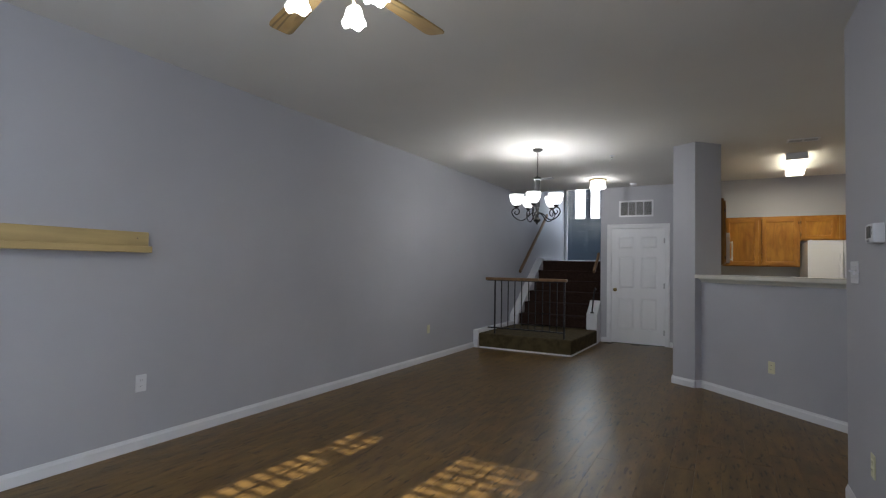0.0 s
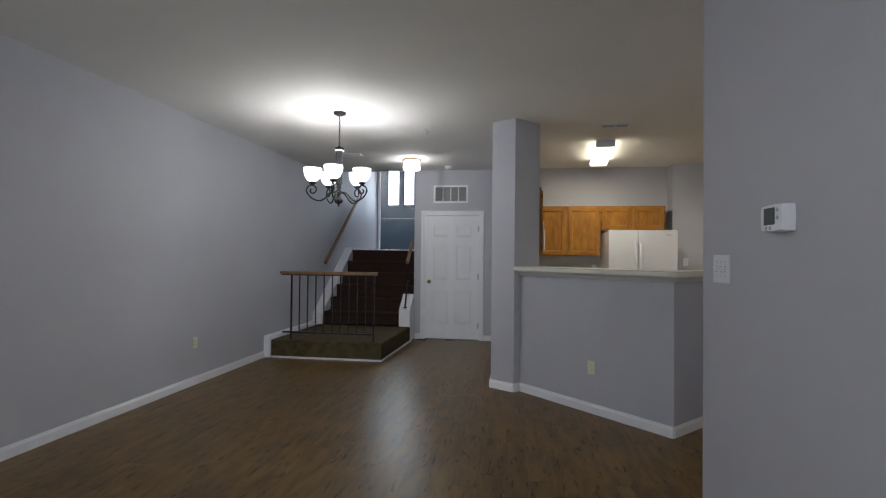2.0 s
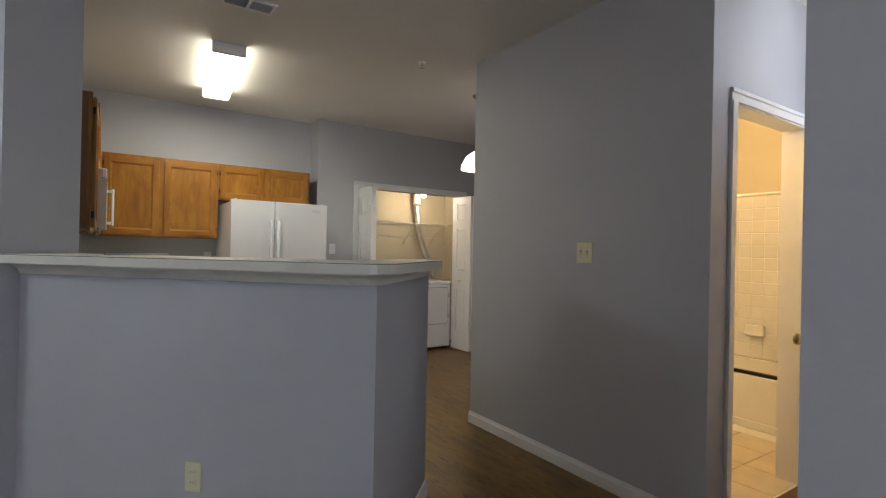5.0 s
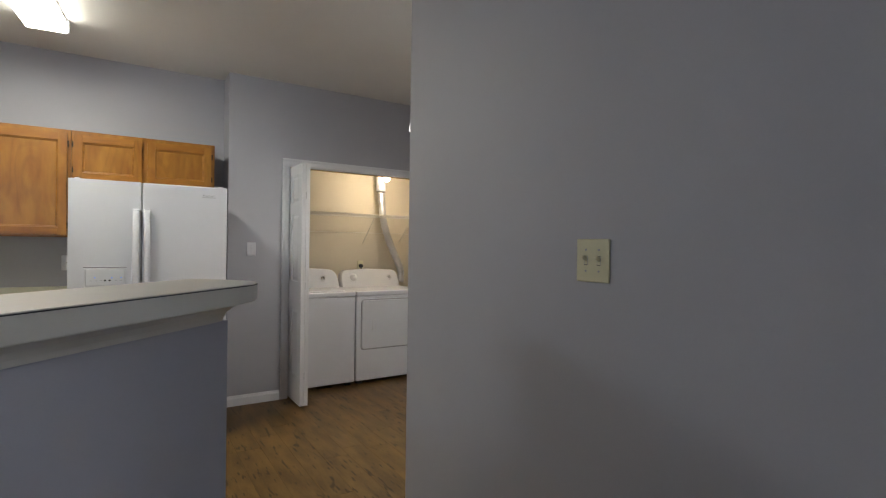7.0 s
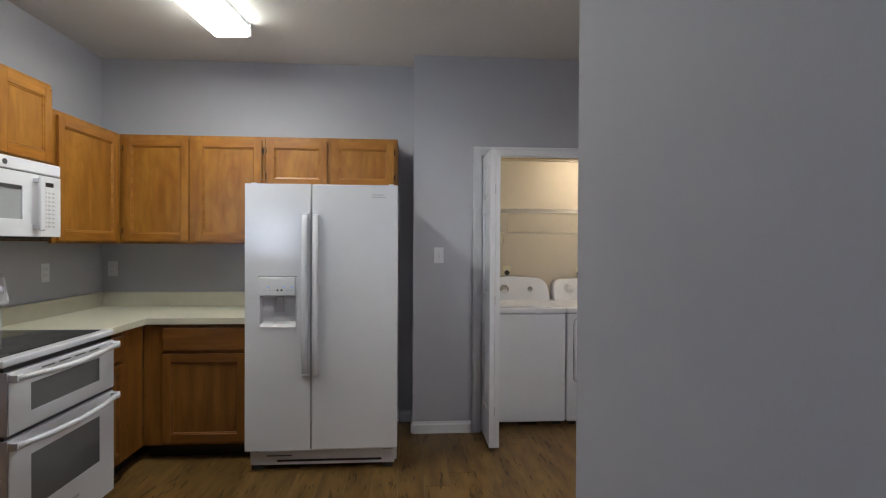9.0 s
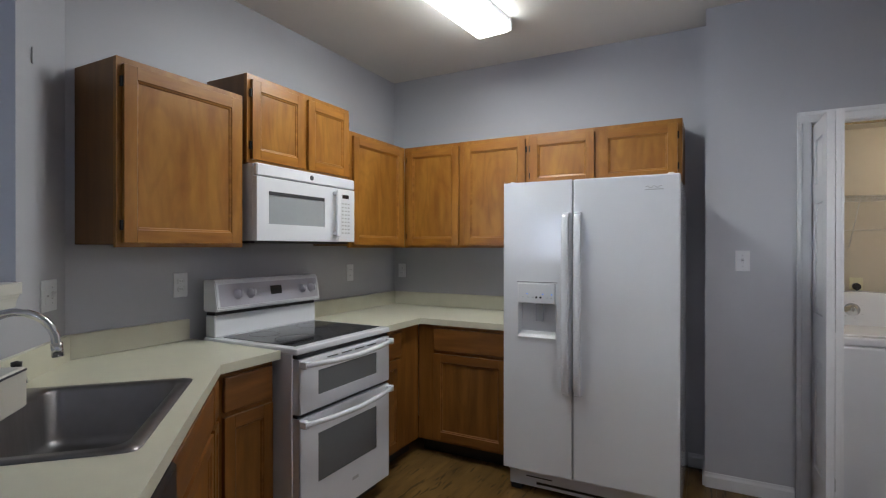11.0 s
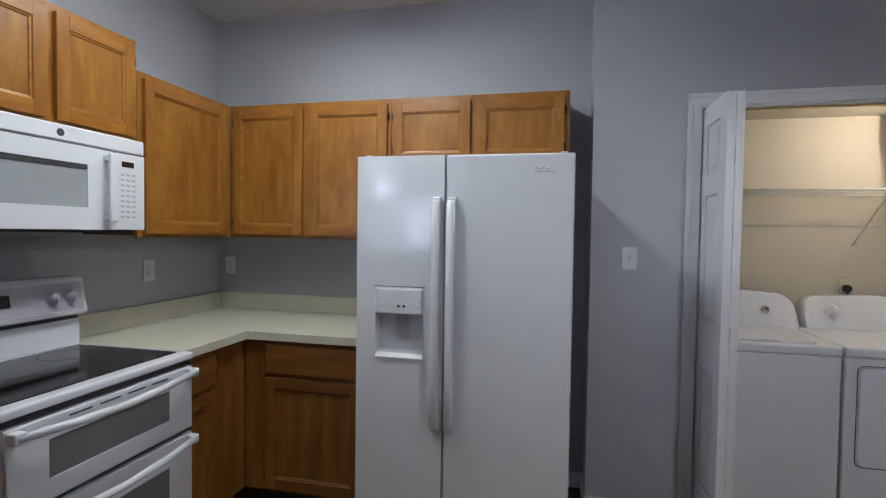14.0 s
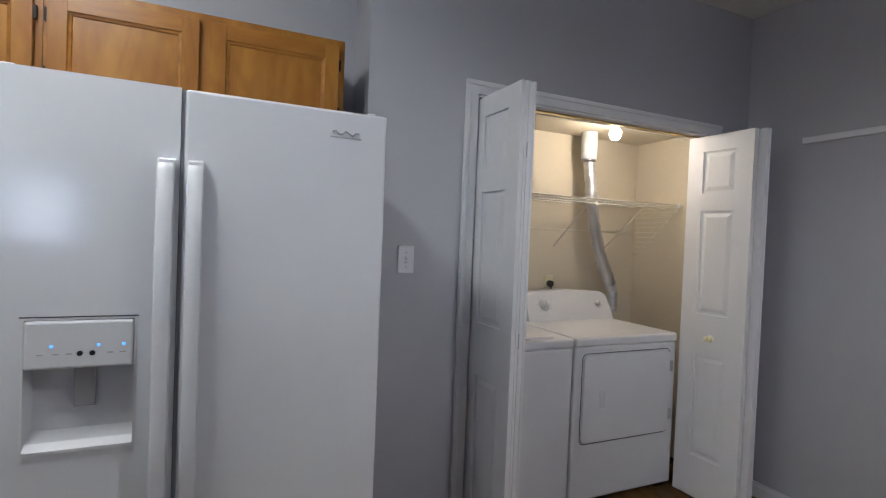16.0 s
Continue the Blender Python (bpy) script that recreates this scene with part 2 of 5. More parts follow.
GRASS = material("grass", (0.06, 0.09, 0.03), 0.9, vary=0.3, scale=2)
RUBBER = material("dark_rubber", (0.03, 0.03, 0.03), 0.7, vary=0.1)
VENTIN = material("vent_dark", (0.16, 0.155, 0.14), 0.8, vary=0.1)


# ---- mesh helpers ----
def box(bm, x0, y0, z0, x1, y1, z1, bev=0.0, seg=1):
    r = bmesh.ops.create_cube(bm, size=1.0)
    vs = r["verts"]
    for v in vs:
        v.co = Vector((x0 + (v.co.x + 0.5) * (x1 - x0), y0 + (v.co.y + 0.5) * (y1 - y0), z0 + (v.co.z + 0.5) * (z1 - z0)))
    if bev:
        es = list({e for v in vs for e in v.link_edges})
        bmesh.ops.bevel(bm, geom=es, offset=bev, segments=seg, profile=0.5, affect="EDGES")
    return bm


def prism(bm, pts, z0, z1):
    lo = [bm.verts.new((x, y, z0)) for x, y in pts]
    hi = [bm.verts.new((x, y, z1)) for x, y in pts]
    bm.faces.new(hi)
    bm.faces.new(lo[::-1])
    n = len(pts)
    for k in range(n):
        bm.faces.new((lo[k], lo[(k + 1) % n], hi[(k + 1) % n], hi[k]))
    return bm


def tube(bm, pts, r, seg=8, close=True):
    pts = [Vector(p) for p in pts]
    rs = r if isinstance(r, (list, tuple)) else [r] * len(pts)
    rings = []
    d0 = (pts[1] - pts[0]).normalized()
    side = d0.orthogonal().normalized()
    for k, p in enumerate(pts):
        d = (pts[min(k + 1, len(pts) - 1)] - pts[max(k - 1, 0)]).normalized()
        side = (side - d * side.dot(d))
        side = side.normalized() if side.length > 1e-6 else d.orthogonal().normalized()
        up = d.cross(side)
        rings.append([bm.verts.new(p + rs[k] * (side * math.cos(a) + up * math.sin(a))) for a in [2 * math.pi * j / seg for j in range(seg)]])
    for a, b in zip(rings, rings[1:]):
        for j in range(seg):
            f = bm.faces.new((a[j], a[(j + 1) % seg], b[(j + 1) % seg], b[j]))
            f.smooth = True
    if close:
        bm.faces.new(rings[0][::-1])
        bm.faces.new(rings[-1])
    return bm


def lathe(bm, prof, c=(0, 0, 0), seg=24, wave=0.0, waves=6):
    c = Vector(c)
    rings = []
    for r, z in prof:
        rings.append([bm.verts.new(c + Vector((max(r, 1e-4) * math.cos(a), max(r, 1e-4) * math.sin(a), z + wave * r * math.cos(waves * a)))) for a in [2 * math.pi * j / seg for j in range(seg)]])
    for a, b in zip(rings, rings[1:]):
        for j in range(seg):
            f = bm.faces.new((a[j], a[(j + 1) % seg], b[(j + 1) % seg], b[j]))
            f.smooth = True
    return bm


def part(name, bm, mat, parent=None, label="", m=None):
    bmesh.ops.recalc_face_normals(bm, faces=bm.faces)
    me = bpy.data.meshes.new(name)
    bm.to_mesh(me)
    bm.free()
    me.materials.append(mat)
    ob = new(name, me)
    ob.parent = parent
    if m is not None:
        ob.matrix_basis = m
    if label:
        ob["label"] = label
    return ob


def bx(name, dims, mat, parent=None, label="", bev=0.0, m=None, seg=1):
    return part(name, box(bmesh.new(), *dims, bev, seg), mat, parent, label, m)


def frame_slab(bm, x0, z0, x1, z1, a0, b0, a1, b1, y0, y1):
    """A slab facing y with a rectangular hole."""
    O, I = ((x0, z0), (x1, z0), (x1, z1), (x0, z1)), ((a0, b0), (a1, b0), (a1, b1), (a0, b1))
    v = [[[bm.verts.new((x, y, z)) for x, z in ring] for ring in (O, I)] for y in (y0, y1)]
    for k in range(4):
        j = (k + 1) % 4
        for y in (0, 1):
            bm.faces.new((v[y][0][k], v[y][0][j], v[y][1][j], v[y][1][k]))
        bm.faces.new((v[0][0][k], v[0][0][j], v[1][0][j], v[1][0][k]))
        bm.faces.new((v[0][1][k], v[0][1][j], v[1][1][j], v[1][1][k]))
    return bm


def root(name, m, label, category, group=""):
    e = new(name)
    e.matrix_world = m
    e.empty_display_size = 0.1
    return tagged(e, label, category, group)


def struct(name, bm, mat, label="", m=None):
    return tagged(part(name, bm, mat, None, label, m), kind="structure")


def sbox(name, dims, mat, label="", bev=0.0):
    return struct(name, box(bmesh.new(), *dims, bev), mat, label)


def ab(a, b):
    return ((a + b) / math.sqrt(2), (b - a) / math.sqrt(2))


DIAG = pose(0, 0, 0, 0, 0, -45)
H = 2.775


# ---- walls ----
def wall(name, boxes, mat=WALL):
    bm = bmesh.new()
    for b in boxes:
        box(bm, *b)
    return struct(name, bm, mat)


S0, S1 = -1.72, -1.6
WX = lambda y: -3.50 + 0.007 * y
WA = 90 - 0.4
bm = bmesh.new()
prism(bm, [(WX(S0) - 0.12, S0), (WX(S0), S0), (WX(12.82), 12.82), (WX(12.82) - 0.12, 12.82)], -0.1, 4.4)
struct("wall_west", bm, WALL)
# south wall with two windows
WIN = [(-2.62, -2.26), (-1.68, -1.05)]
wall("wall_south", [(-3.64, S0, 0, WIN[0][0], S1, H), (WIN[0][1], S0, 0, WIN[1][0], S1, H), (WIN[1][1], S0, 0, 0.725, S1, H),
                    (WIN[0][0], S0, 0, WIN[0][1], S1, 0.35), (WIN[1][0], S0, 0, WIN[1][1], S1, 0.35), (WIN[0][0], S0, 2.1, WIN[0][1], S1, H), (WIN[1][0], S0, 2.1, WIN[1][1], S1, H)])
wall("wall_east", [(0.725, S0, 0, 0.84, 3.757, H)])
wall("wall_hall_south", [(0.84, 3.642, 0, 4.2, 3.757, H)])
wall("wall_hall_end", [(4.08, 3.757, 0, 4.2, 3.93, H), (4.08, 4.76, 0, 4.2, 4.82, H), (4.08, 3.93, 2.085, 4.2, 4.76, H)])
wall("wall_bath_south", [(2.552, 4.82, 0, 2.76, 4.935, H), (3.56, 4.82, 0, 5.2, 4.935, H), (2.76, 4.82, 2.085, 3.56, 4.935, H)])
wall("wall_hall", [(2.552, 4.935, 0, 2.667, 6.66, H)])
wall("wall_bath_north", [(2.667, 6.545, 0, 5.2, 6.66, H)])
wall("wall_bath_east", [(5.1, 4.935, 0, 5.2, 6.545, H)], BATHW)
wall("wall_nook_east", [(4.46, 6.66, 0, 4.58, 9.98, H)])
wall("wall_kitchen_north", [(-0.19, 9.3, 0, 2.145, 9.42, H), (2.145, 9.165, 0, 2.26, 9.42, H)])
wall("wall_closet_front", [(2.145, 9.05, 0, 2.635, 9.165, H)])
wall("wall_closet_front_east", [(4.17, 9.05, 0, 4.46, 9.165, H)])
wall("wall_closet_header", [(2.635, 9.05, 2.06, 4.17, 9.165, H)])
wall("wall_closet_west", [(2.26, 9.165, 0, 2.5, 9.86, H)], CLOSETW)
wall("wall_closet_back", [(2.26, 9.86, 0, 4.46, 9.98, H)], CLOSETW)
wall("wall_closet_east", [(4.42, 9.165, 0, 4.46, 9.86, H)], CLOSETW)
wall("wall_door", [(-1.82, 9.33, 0, -1.645, 9.45, H), (-0.735, 9.33, 0, -0.411, 9.45, H), (-1.645, 9.33, 2.045, -0.735, 9.45, H)])
wall("wall_stair_east", [(-1.82, 9.45, 0, -1.66, 12.7, 4.4)])
wall("wall_stair_header", [(-3.5, 9.36, 2.876, -1.66, 9.449, 4.4)])
wall("wall_stair_north", [(-3.5, 12.7, 0, -3.34, 12.82, 4.4), (-2.27, 12.7, 0, -1.66, 12.82, 4.4), (-3.34, 12.7, 0, -2.27, 12.82, 1.5), (-3.34, 12.7, 3.62, -2.27, 12.82, 4.4)])
bm = bmesh.new()
prism(bm, [(-0.411, 6.482), (-0.174, 6.325), (0.083, 6.577), (-0.19, 6.85), (-0.19, 9.42), (-0.411, 9.42)], 0, H)
struct("wall_kitchen_west", bm, WALL)
bm = bmesh.new()
prism(bm, [(-0.112, 6.382), (1.035, 5.235), (1.15, 5.51), (0.083, 6.577)], 0, 1.18)
prism(bm, [(1.035, 5.235), (1.635, 5.835), (1.555, 5.915), (1.15, 5.51)], 0, 1.18)
struct("wall_bar", bm, WALL)
wall("wall_bedroom", [(4.2, 2.4, 0, 4.32, 3.93, H), (4.2, 2.3, 0, 7.0, 2.4, H), (6.9, 2.4, 0, 7.0, 4.82, H), (5.2, 4.82, 0, 7.0, 4.935, H)])

bm = bmesh.new()
box(bm, -3.75, S0, H, 0.84, 9.36, H + 0.1)
box(bm, 0.84, S0, H, 7.0, 9.98, H + 0.1)
box(bm, -1.66, 9.36, H, 0.84, 9.98, H + 0.1)
struct("ceiling", bm, CEIL)
struct("ceiling_stair", box(bmesh.new(), -3.6, 9.36, 4.4, -1.66, 12.82, 4.5), CEIL)
struct("ceiling_closet", box(bmesh.new(), 2.5, 9.165, 2.15, 4.42, 9.86, 2.2), CLOSETW)
sbox("floor", (-3.57, S0, -0.12, 7.0, 12.82, -0.012), material("subfloor", (0.06, 0.04, 0.025), 0.8))
sbox("ground", (-60, -80, -0.5, 60, 80, -0.4), GRASS)


# ---- trim ----
def baseboard(name, p, q, h=0.085, d=0.014, side=1):
    p, q = Vector((*p, 0)), Vector((*q, 0))
    L = (q - p).length
    bm = bmesh.new()
    prof = [(0, 0), (d, 0), (d, h * 0.72), (d * 0.55, h * 0.86), (d * 0.4, h), (0, h)]
    a = [bm.verts.new((0, side * y, z)) for y, z in prof]
    b = [bm.verts.new((L, side * y, z)) for y, z in prof]
    for k in range(6):
        bm.faces.new((a[k], a[(k + 1) % 6], b[(k + 1) % 6], b[k]))
    bm.faces.new(a), bm.faces.new(b[::-1])
    ang = math.degrees(math.atan2(q.y - p.y, q.x - p.x))
    return struct(name, bm, TRIM, m=pose(p.x, p.y, 0.0, 0, 0, ang))


baseboard("baseboard", (WX(7.44), 7.44), (WX(-1.6), -1.6))
baseboard("baseboard", (0.725, -1.6), (0.725, 3.757))
baseboard("baseboard", (0.725, 3.757), (4.08, 3.757))
baseboard("baseboard", (-0.67, 9.33), (-0.411, 9.33), side=-1)
baseboard("baseboard", (-1.8, 9.33), (-1.71, 9.33), side=-1)
baseboard("baseboard", (-0.411, 9.33), (-0.411, 6.482), side=-1)
baseboard("baseboard", (-0.419, 6.475), (-0.174, 6.313), side=-1)
baseboard("baseboard", (-0.174, 6.325), (-0.112, 6.386), side=-1)
baseboard("baseboard", (-0.112, 6.382), (1.035, 5.225), side=-1)
baseboard("baseboard", (1.035, 5.235), (1.645, 5.845), side=-1)
baseboard("baseboard", (2.552, 6.66), (2.552, 4.81), side=-1)
baseboard("baseboard", (2.552, 6.66), (4.46, 6.66))
baseboard("baseboard", (2.552, 4.82), (2.70, 4.82), side=-1)
baseboard("baseboard", (3.62, 4.82), (4.08, 4.82), side=-1)
baseboard("baseboard", (2.145, 9.05), (2.575, 9.05), side=-1)
baseboard("baseboard", (4.235, 9.05), (4.46, 9.05), side=-1)
baseboard("baseboard", (2.145, 9.3), (2.145, 9.05), side=-1)
baseboard("baseboard", (2.05, 9.3), (2.145, 9.3), side=-1)
baseboard("baseboard", (4.46, 6.66), (4.46, 9.05))


def casing(name, w, h, m, cw=0.062, label="white-painted moulded door casing"):
    """Door casing in local x (0..w) and z (0..h), proud towards -y."""
    bm = bmesh.new()
    for x0, x1 in ((-cw, 0.006), (w - 0.006, w + cw)):
        box(bm, x0, -0.012, 0, x1, 0.0, h - 0.006)
        lo, hi = (x0, x0 + 0.022) if x0 < 0 else (x1 - 0.022, x1)
        box(bm, lo, -0.019, 0, hi, -0.012, h - 0.006, 0.003)
    box(bm, -cw, -0.012, h - 0.006, w + cw, 0.0, h + cw)
    box(bm, -cw, -0.019, h + cw - 0.022, w + cw, -0.012, h + cw, 0.003)
    return struct(name, bm, TRIM, label, m)


def jamb(name, w, h, d, m):
    bm = bmesh.new()
    box(bm, 0.0, 0.0, 0, 0.016, d, h)
    box(bm, w - 0.016, 0.0, 0, w, d, h)
    box(bm, 0.016, 0.0, h - 0.016, w - 0.016, d, h)
    return struct(name, bm, TRIM, "", m)


def panel_leaf(parent, w, h, th=0.035, mat=DOORW, cols=2, rows=((0.23, 0.80), (0.95, 1.53), (1.65, 1.88)), st=0.11):
    """Six-panel leaf in local x 0..w, y 0..th, z 0..h."""
    bm = bmesh.new()
    box(bm, 0.004, 0.012, 0.004, w - 0.004, th - 0.012, h - 0.004)
    mid = st * 0.9
    pw = (w - 2 * st - (cols - 1) * mid) / cols
    xs = [(st + c * (pw + mid), st + c * (pw + mid) + pw) for c in range(cols)]
    for y0, y1 in ((0.0, 0.012), (th - 0.012, th)):
        box(bm, 0, y0, 0, xs[0][0], y1, h)
        box(bm, xs[-1][1], y0, 0, w, y1, h)
        for (a0, a1), (b0, b1) in zip(xs, xs[1:]):
            box(bm, a1, y0, 0, b0, y1, h)
        zs = [0.0] + [z for r in rows for z in r] + [h]
        for z0, z1 in zip(zs[::2], zs[1::2]):
            for x0, x1 in xs:
                box(bm, x0, y0, z0, x1, y1, z1)
    leaf = part("leaf", bm, mat, parent)
    for x0, x1 in xs:
        for z0, z1 in rows:
            b2 = bmesh.new()
            g = 0.014
            for ya, yc in ((0.0121, 0.003), (th - 0.0121, th - 0.003)):
                o = [b2.verts.new(v) for v in ((x0 + g, ya, z0 + g), (x1 - g, ya, z0 + g), (x1 - g, ya, z1 - g), (x0 + g, ya, z1 - g))]
                g2 = g + 0.03
                i = [b2.verts.new(v) for v in ((x0 + g2, yc, z0 + g2), (x1 - g2, yc, z0 + g2), (x1 - g2, yc, z1 - g2), (x0 + g2, yc, z1 - g2))]
                b2.faces.new(i)
                for k in range(4):
                    b2.faces.new((o[k], o[(k + 1) % 4], i[(k + 1) % 4], i[k]))
            part("panel", b2, mat, parent)
    return leaf


def knob(parent, x, z, y, d=-1, mat=BRASS, label="polished brass knob"):
    bm = bmesh.new()
    lathe(bm, [(0.0, 0.0), (0.032, 0.0), (0.030, 0.006), (0.012, 0.010), (0.011, 0.03), (0.024, 0.038), (0.028, 0.05), (0.022, 0.062), (0.0, 0.066)], seg=16)
    return part("knob", bm, mat, parent, label, pose(x, y, z, 90 if d < 0 else -90))


def hinge(parent, x, z, y, mat=BRASS):
    bm = bmesh.new()
    tube(bm, [(x, y, z - 0.045), (x, y, z + 0.045)], 0.007)
    box(bm, x - 0.018, y + 0.001, z - 0.044, x + 0.018, y + 0.004, z + 0.044)
    return part("hinge", bm, mat, parent)


# ---- doors ----
M = pose(-1.645, 9.33, 0)
casing("door_casing_1", 0.91, 2.045, M)
jamb("door_jamb_1", 0.91, 2.045, 0.115, M)
d1 = root("panel_door", pose(-1.627, 9.337, 0.012), "closed white-painted six-panel door with a brass knob beside the carpeted stairs", "door")
panel_leaf(d1, 0.874, 2.012)
knob(d1, 0.06, 0.93, 0.0)
for z in (0.22, 1.02, 1.80):
    hinge(d1, 0.872, z, -0.006, GREYP)
sbox("threshold", (-1.629, 9.335, 0.0, -0.751, 9.445, 0.006), BLACK)

M = pose(2.76, 4.82, 0)
casing("door_casing_2", 0.80, 2.085, M, 0.055)
jamb("door_jamb_2", 0.80, 2.085, 0.115, M)
d2 = root("bathroom_door", pose(3.548, 4.81, 0.012), "open white-painted bathroom door seen on its edge, with brass knobs", "door")
d2.matrix_world = pose(3.548, 4.795, 0.012, 0, 0, 201.6)
panel_leaf(d2, 0.78, 2.045)
knob(d2, 0.72, 0.93, 0.0)
knob(d2, 0.72, 0.93, 0.035, 1)
bx("latch_plate", (0.7795, 0.006, 0.90, 0.782, 0.029, 0.96), BRASS, d2, "brass latch plate")

M = pose(4.08, 4.76, 0, 0, 0, -90)
casing("door_casing_3", 0.83, 2.085, M, 0.055)
jamb("door_jamb_3", 0.83, 2.085, 0.12, M)
d3 = root("bedroom_door", pose(4.19, 4.735, 0.012, 0, 0, -12), "open white-painted six-panel door with brass hinges", "door")
panel_leaf(d3, 0.76, 2.045)
for z in (0.25, 1.05, 1.80):
    hinge(d3, -0.005, z, 0.0, GREYP)

# bifold closet doors
casing("closet_casing", 1.535, 2.06, pose(2.635, 9.05, 0), 0.052)
jamb("closet_jamb", 1.535, 2.06, 0.115, pose(2.635, 9.05, 0))
sbox("bifold_track", (2.651, 9.085, 2.036, 4.154, 9.115, 2.0435), BRASS)


def bifold(name, x, y, ang1, x2, y2, ang2, label, knob_on):
    r = root(name, pose(x, y, 0.015), label, "closet door", "bifold closet doors")
    for k, (px, py, a) in enumerate(((x, y, ang1), (x2, y2, ang2))):
        e = new("door_panel")
        e.parent = r
        e.matrix_basis = pose(px - x, py - y, 0, 0, 0, a)
        bm = bmesh.new()
        w, h, th, st = 0.372, 2.018, 0.032, 0.092
        box(bm, 0.003, 0.011, 0.003, w - 0.003, th - 0.011, h - 0.003)
        rows = ((0.23, 0.80), (1.03, 1.60), (1.70, 1.93))
        for y0, y1 in ((0, 0.011), (th - 0.011, th)):
            box(bm, 0, y0, 0, st, y1, h)
            box(bm, w - st, y0, 0, w, y1, h)
            zs = [0.0] + [z for q in rows for z in q] + [h]
            for z0, z1 in zip(zs[::2], zs[1::2]):
                box(bm, st, y0, z0, w - st, y1, z1)
        part("leaf", bm, DOORW, e)
        for z0, z1 in rows:
            for ya, yc in ((0.0111, 0.003), (th - 0.0111, th - 0.003)):
                b2 = bmesh.new()
                g, g2, x0, x1 = 0.012, 0.034, st, w - st
                o = [b2.verts.new(v) for v in ((x0 + g, ya, z0 + g), (x1 - g, ya, z0 + g), (x1 - g, ya, z1 - g), (x0 + g, ya, z1 - g))]
                i = [b2.verts.new(v) for v in ((x0 + g2, yc, z0 + g2), (x1 - g2, yc, z0 + g2), (x1 - g2, yc, z1 - g2), (x0 + g2, yc, z1 - g2))]
                b2.faces.new(i)
                for q in range(4):
                    b2.faces.new((o[q], o[(q + 1) % 4], i[(q + 1) % 4], i[q]))
                part("panel", b2, DOORW, e)
        if knob_on < 0 and k == 0:
            for z in (0.25, 1.0, 1.75):
                bx("hinge", (w - 0.012, th, z - 0.03, w + 0.003, th + 0.004, z + 0.03), GREYP, e)
        if k == knob_on:
            knob(e, w / 2, 0.90, 0.0, mat=IVORY, label="small ivory knob").scale = (0.62, 0.62, 0.62)
    return r


bifold("bifold_door", 2.655, 9.085, -89.5, 2.725, 8.713, 89, "folded white bifold closet door half hiding the washing machine", -1)
bifold("bifold_door", 4.155, 9.085, 265.3, 4.065, 9.12, 273.0, "folded white bifold closet door with a small round knob beside the clothes dryer", 1)

# ---- stairs ----
bm = bmesh.new()
prism(bm, [(-3.36, 7.46), (-1.86, 7.46), (-1.81, 9.0), (-3.34, 9.0)], 0.012, 0.237)
bmesh.ops.bevel(bm, geom=[e for e in bm.edges if all(v.co.z > 0.2 for v in e.verts)], offset=0.02, segments=3, profile=0.5, affect="EDGES")
struct("stair_platform", bm, CARPET, "carpeted low stair platform")
bm = bmesh.new()
prism(bm, [(-3.35, 7.445), (-1.845, 7.445), (-1.86, 7.46), (-3.35, 7.46)], 0, 0.022)
prism(bm, [(-1.845, 7.445), (-1.795, 9.04), (-1.81, 9.04), (-1.86, 7.46)], 0, 0.022)
struct("platform_moulding", bm, TRIM)
bm = bmesh.new()
prism(bm, [(WX(7.43) + 0.001, 7.43), (-3.362, 7.43), (-3.342, 9.0), (WX(9.0) + 0.001, 9.0)], 0.0, 0.285)
bmesh.ops.bevel(bm, geom=list(bm.edges), offset=0.003, affect="EDGES")
struct("platform_skirting", bm, TRIM)
RISE, RUN = (1.461 - 0.237) / 6, 0.283
Y0 = 9.09
for k in range(6):
    bm = bmesh.new()
    z0, z1 = 0.237 + k * RISE, 0.237 + (k + 1) * RISE
    y1 = Y0 + (k + 1) * RUN + 0.02 if k < 5 else 12.7
    xr = -2.0 if k < 2 else -1.821
    box(bm, -3.27, Y0 + k * RUN, z0 - 0.12 if k else z0, xr, y1, z1 - 0.02)
    box(bm, -3.27, Y0 + k * RUN - 0.022, z1 - 0.045, xr, y1, z1, 0.014, 3)
    struct("stair_step", bm, CARPETD, "dark brown carpeted stair step")


def stringer(name, x0, x1, ylo, yhi, above, below=0.25):
    sl = RISE / RUN
    f = lambda y: 0.237 + RISE + (y - Y0) * sl
    bm = bmesh.new()
    pts = [(ylo, 0.237), (ylo, f(ylo) + above), (yhi, f(yhi) + above), (yhi, f(yhi) - below)]
    a = [bm.verts.new((x0, y, z)) for y, z in pts]
    b = [bm.verts.new((x1, y, z)) for y, z in pts]
    bm.faces.new(a), bm.faces.new(b[::-1])
    for k in range(4):
        bm.faces.new((a[k], a[(k + 1) % 4], b[(k + 1) % 4], b[k]))
    return struct(name, bm, TRIM)


stringer("stair_skirting", -3.432, -3.272, 9.0, 10.53, 0.03)
sbox("landing_skirting", (-3.42, 10.53, 1.44, -3.272, 12.7, 1.50), TRIM)
# sloped curb at the open side
bm = bmesh.new()
pts = [(9.02, 0.0), (9.02, 0.50), (9.33, 0.735), (9.33, 0.0)]
a = [bm.verts.new((-1.998, y, z)) for y, z in pts]
b = [bm.verts.new((-1.815, y, z)) for y, z in pts]
bm.faces.new(a), bm.faces.new(b[::-1])
for k in range(4):
    bm.faces.new((a[k], a[(k + 1) % 4], b[(k + 1) % 4], b[k]))
bmesh.ops.bevel(bm, geom=list(bm.edges), offset=0.004, affect="EDGES")
struct("stair_curb", bm, TRIM, "white sloped curb beside the stair")

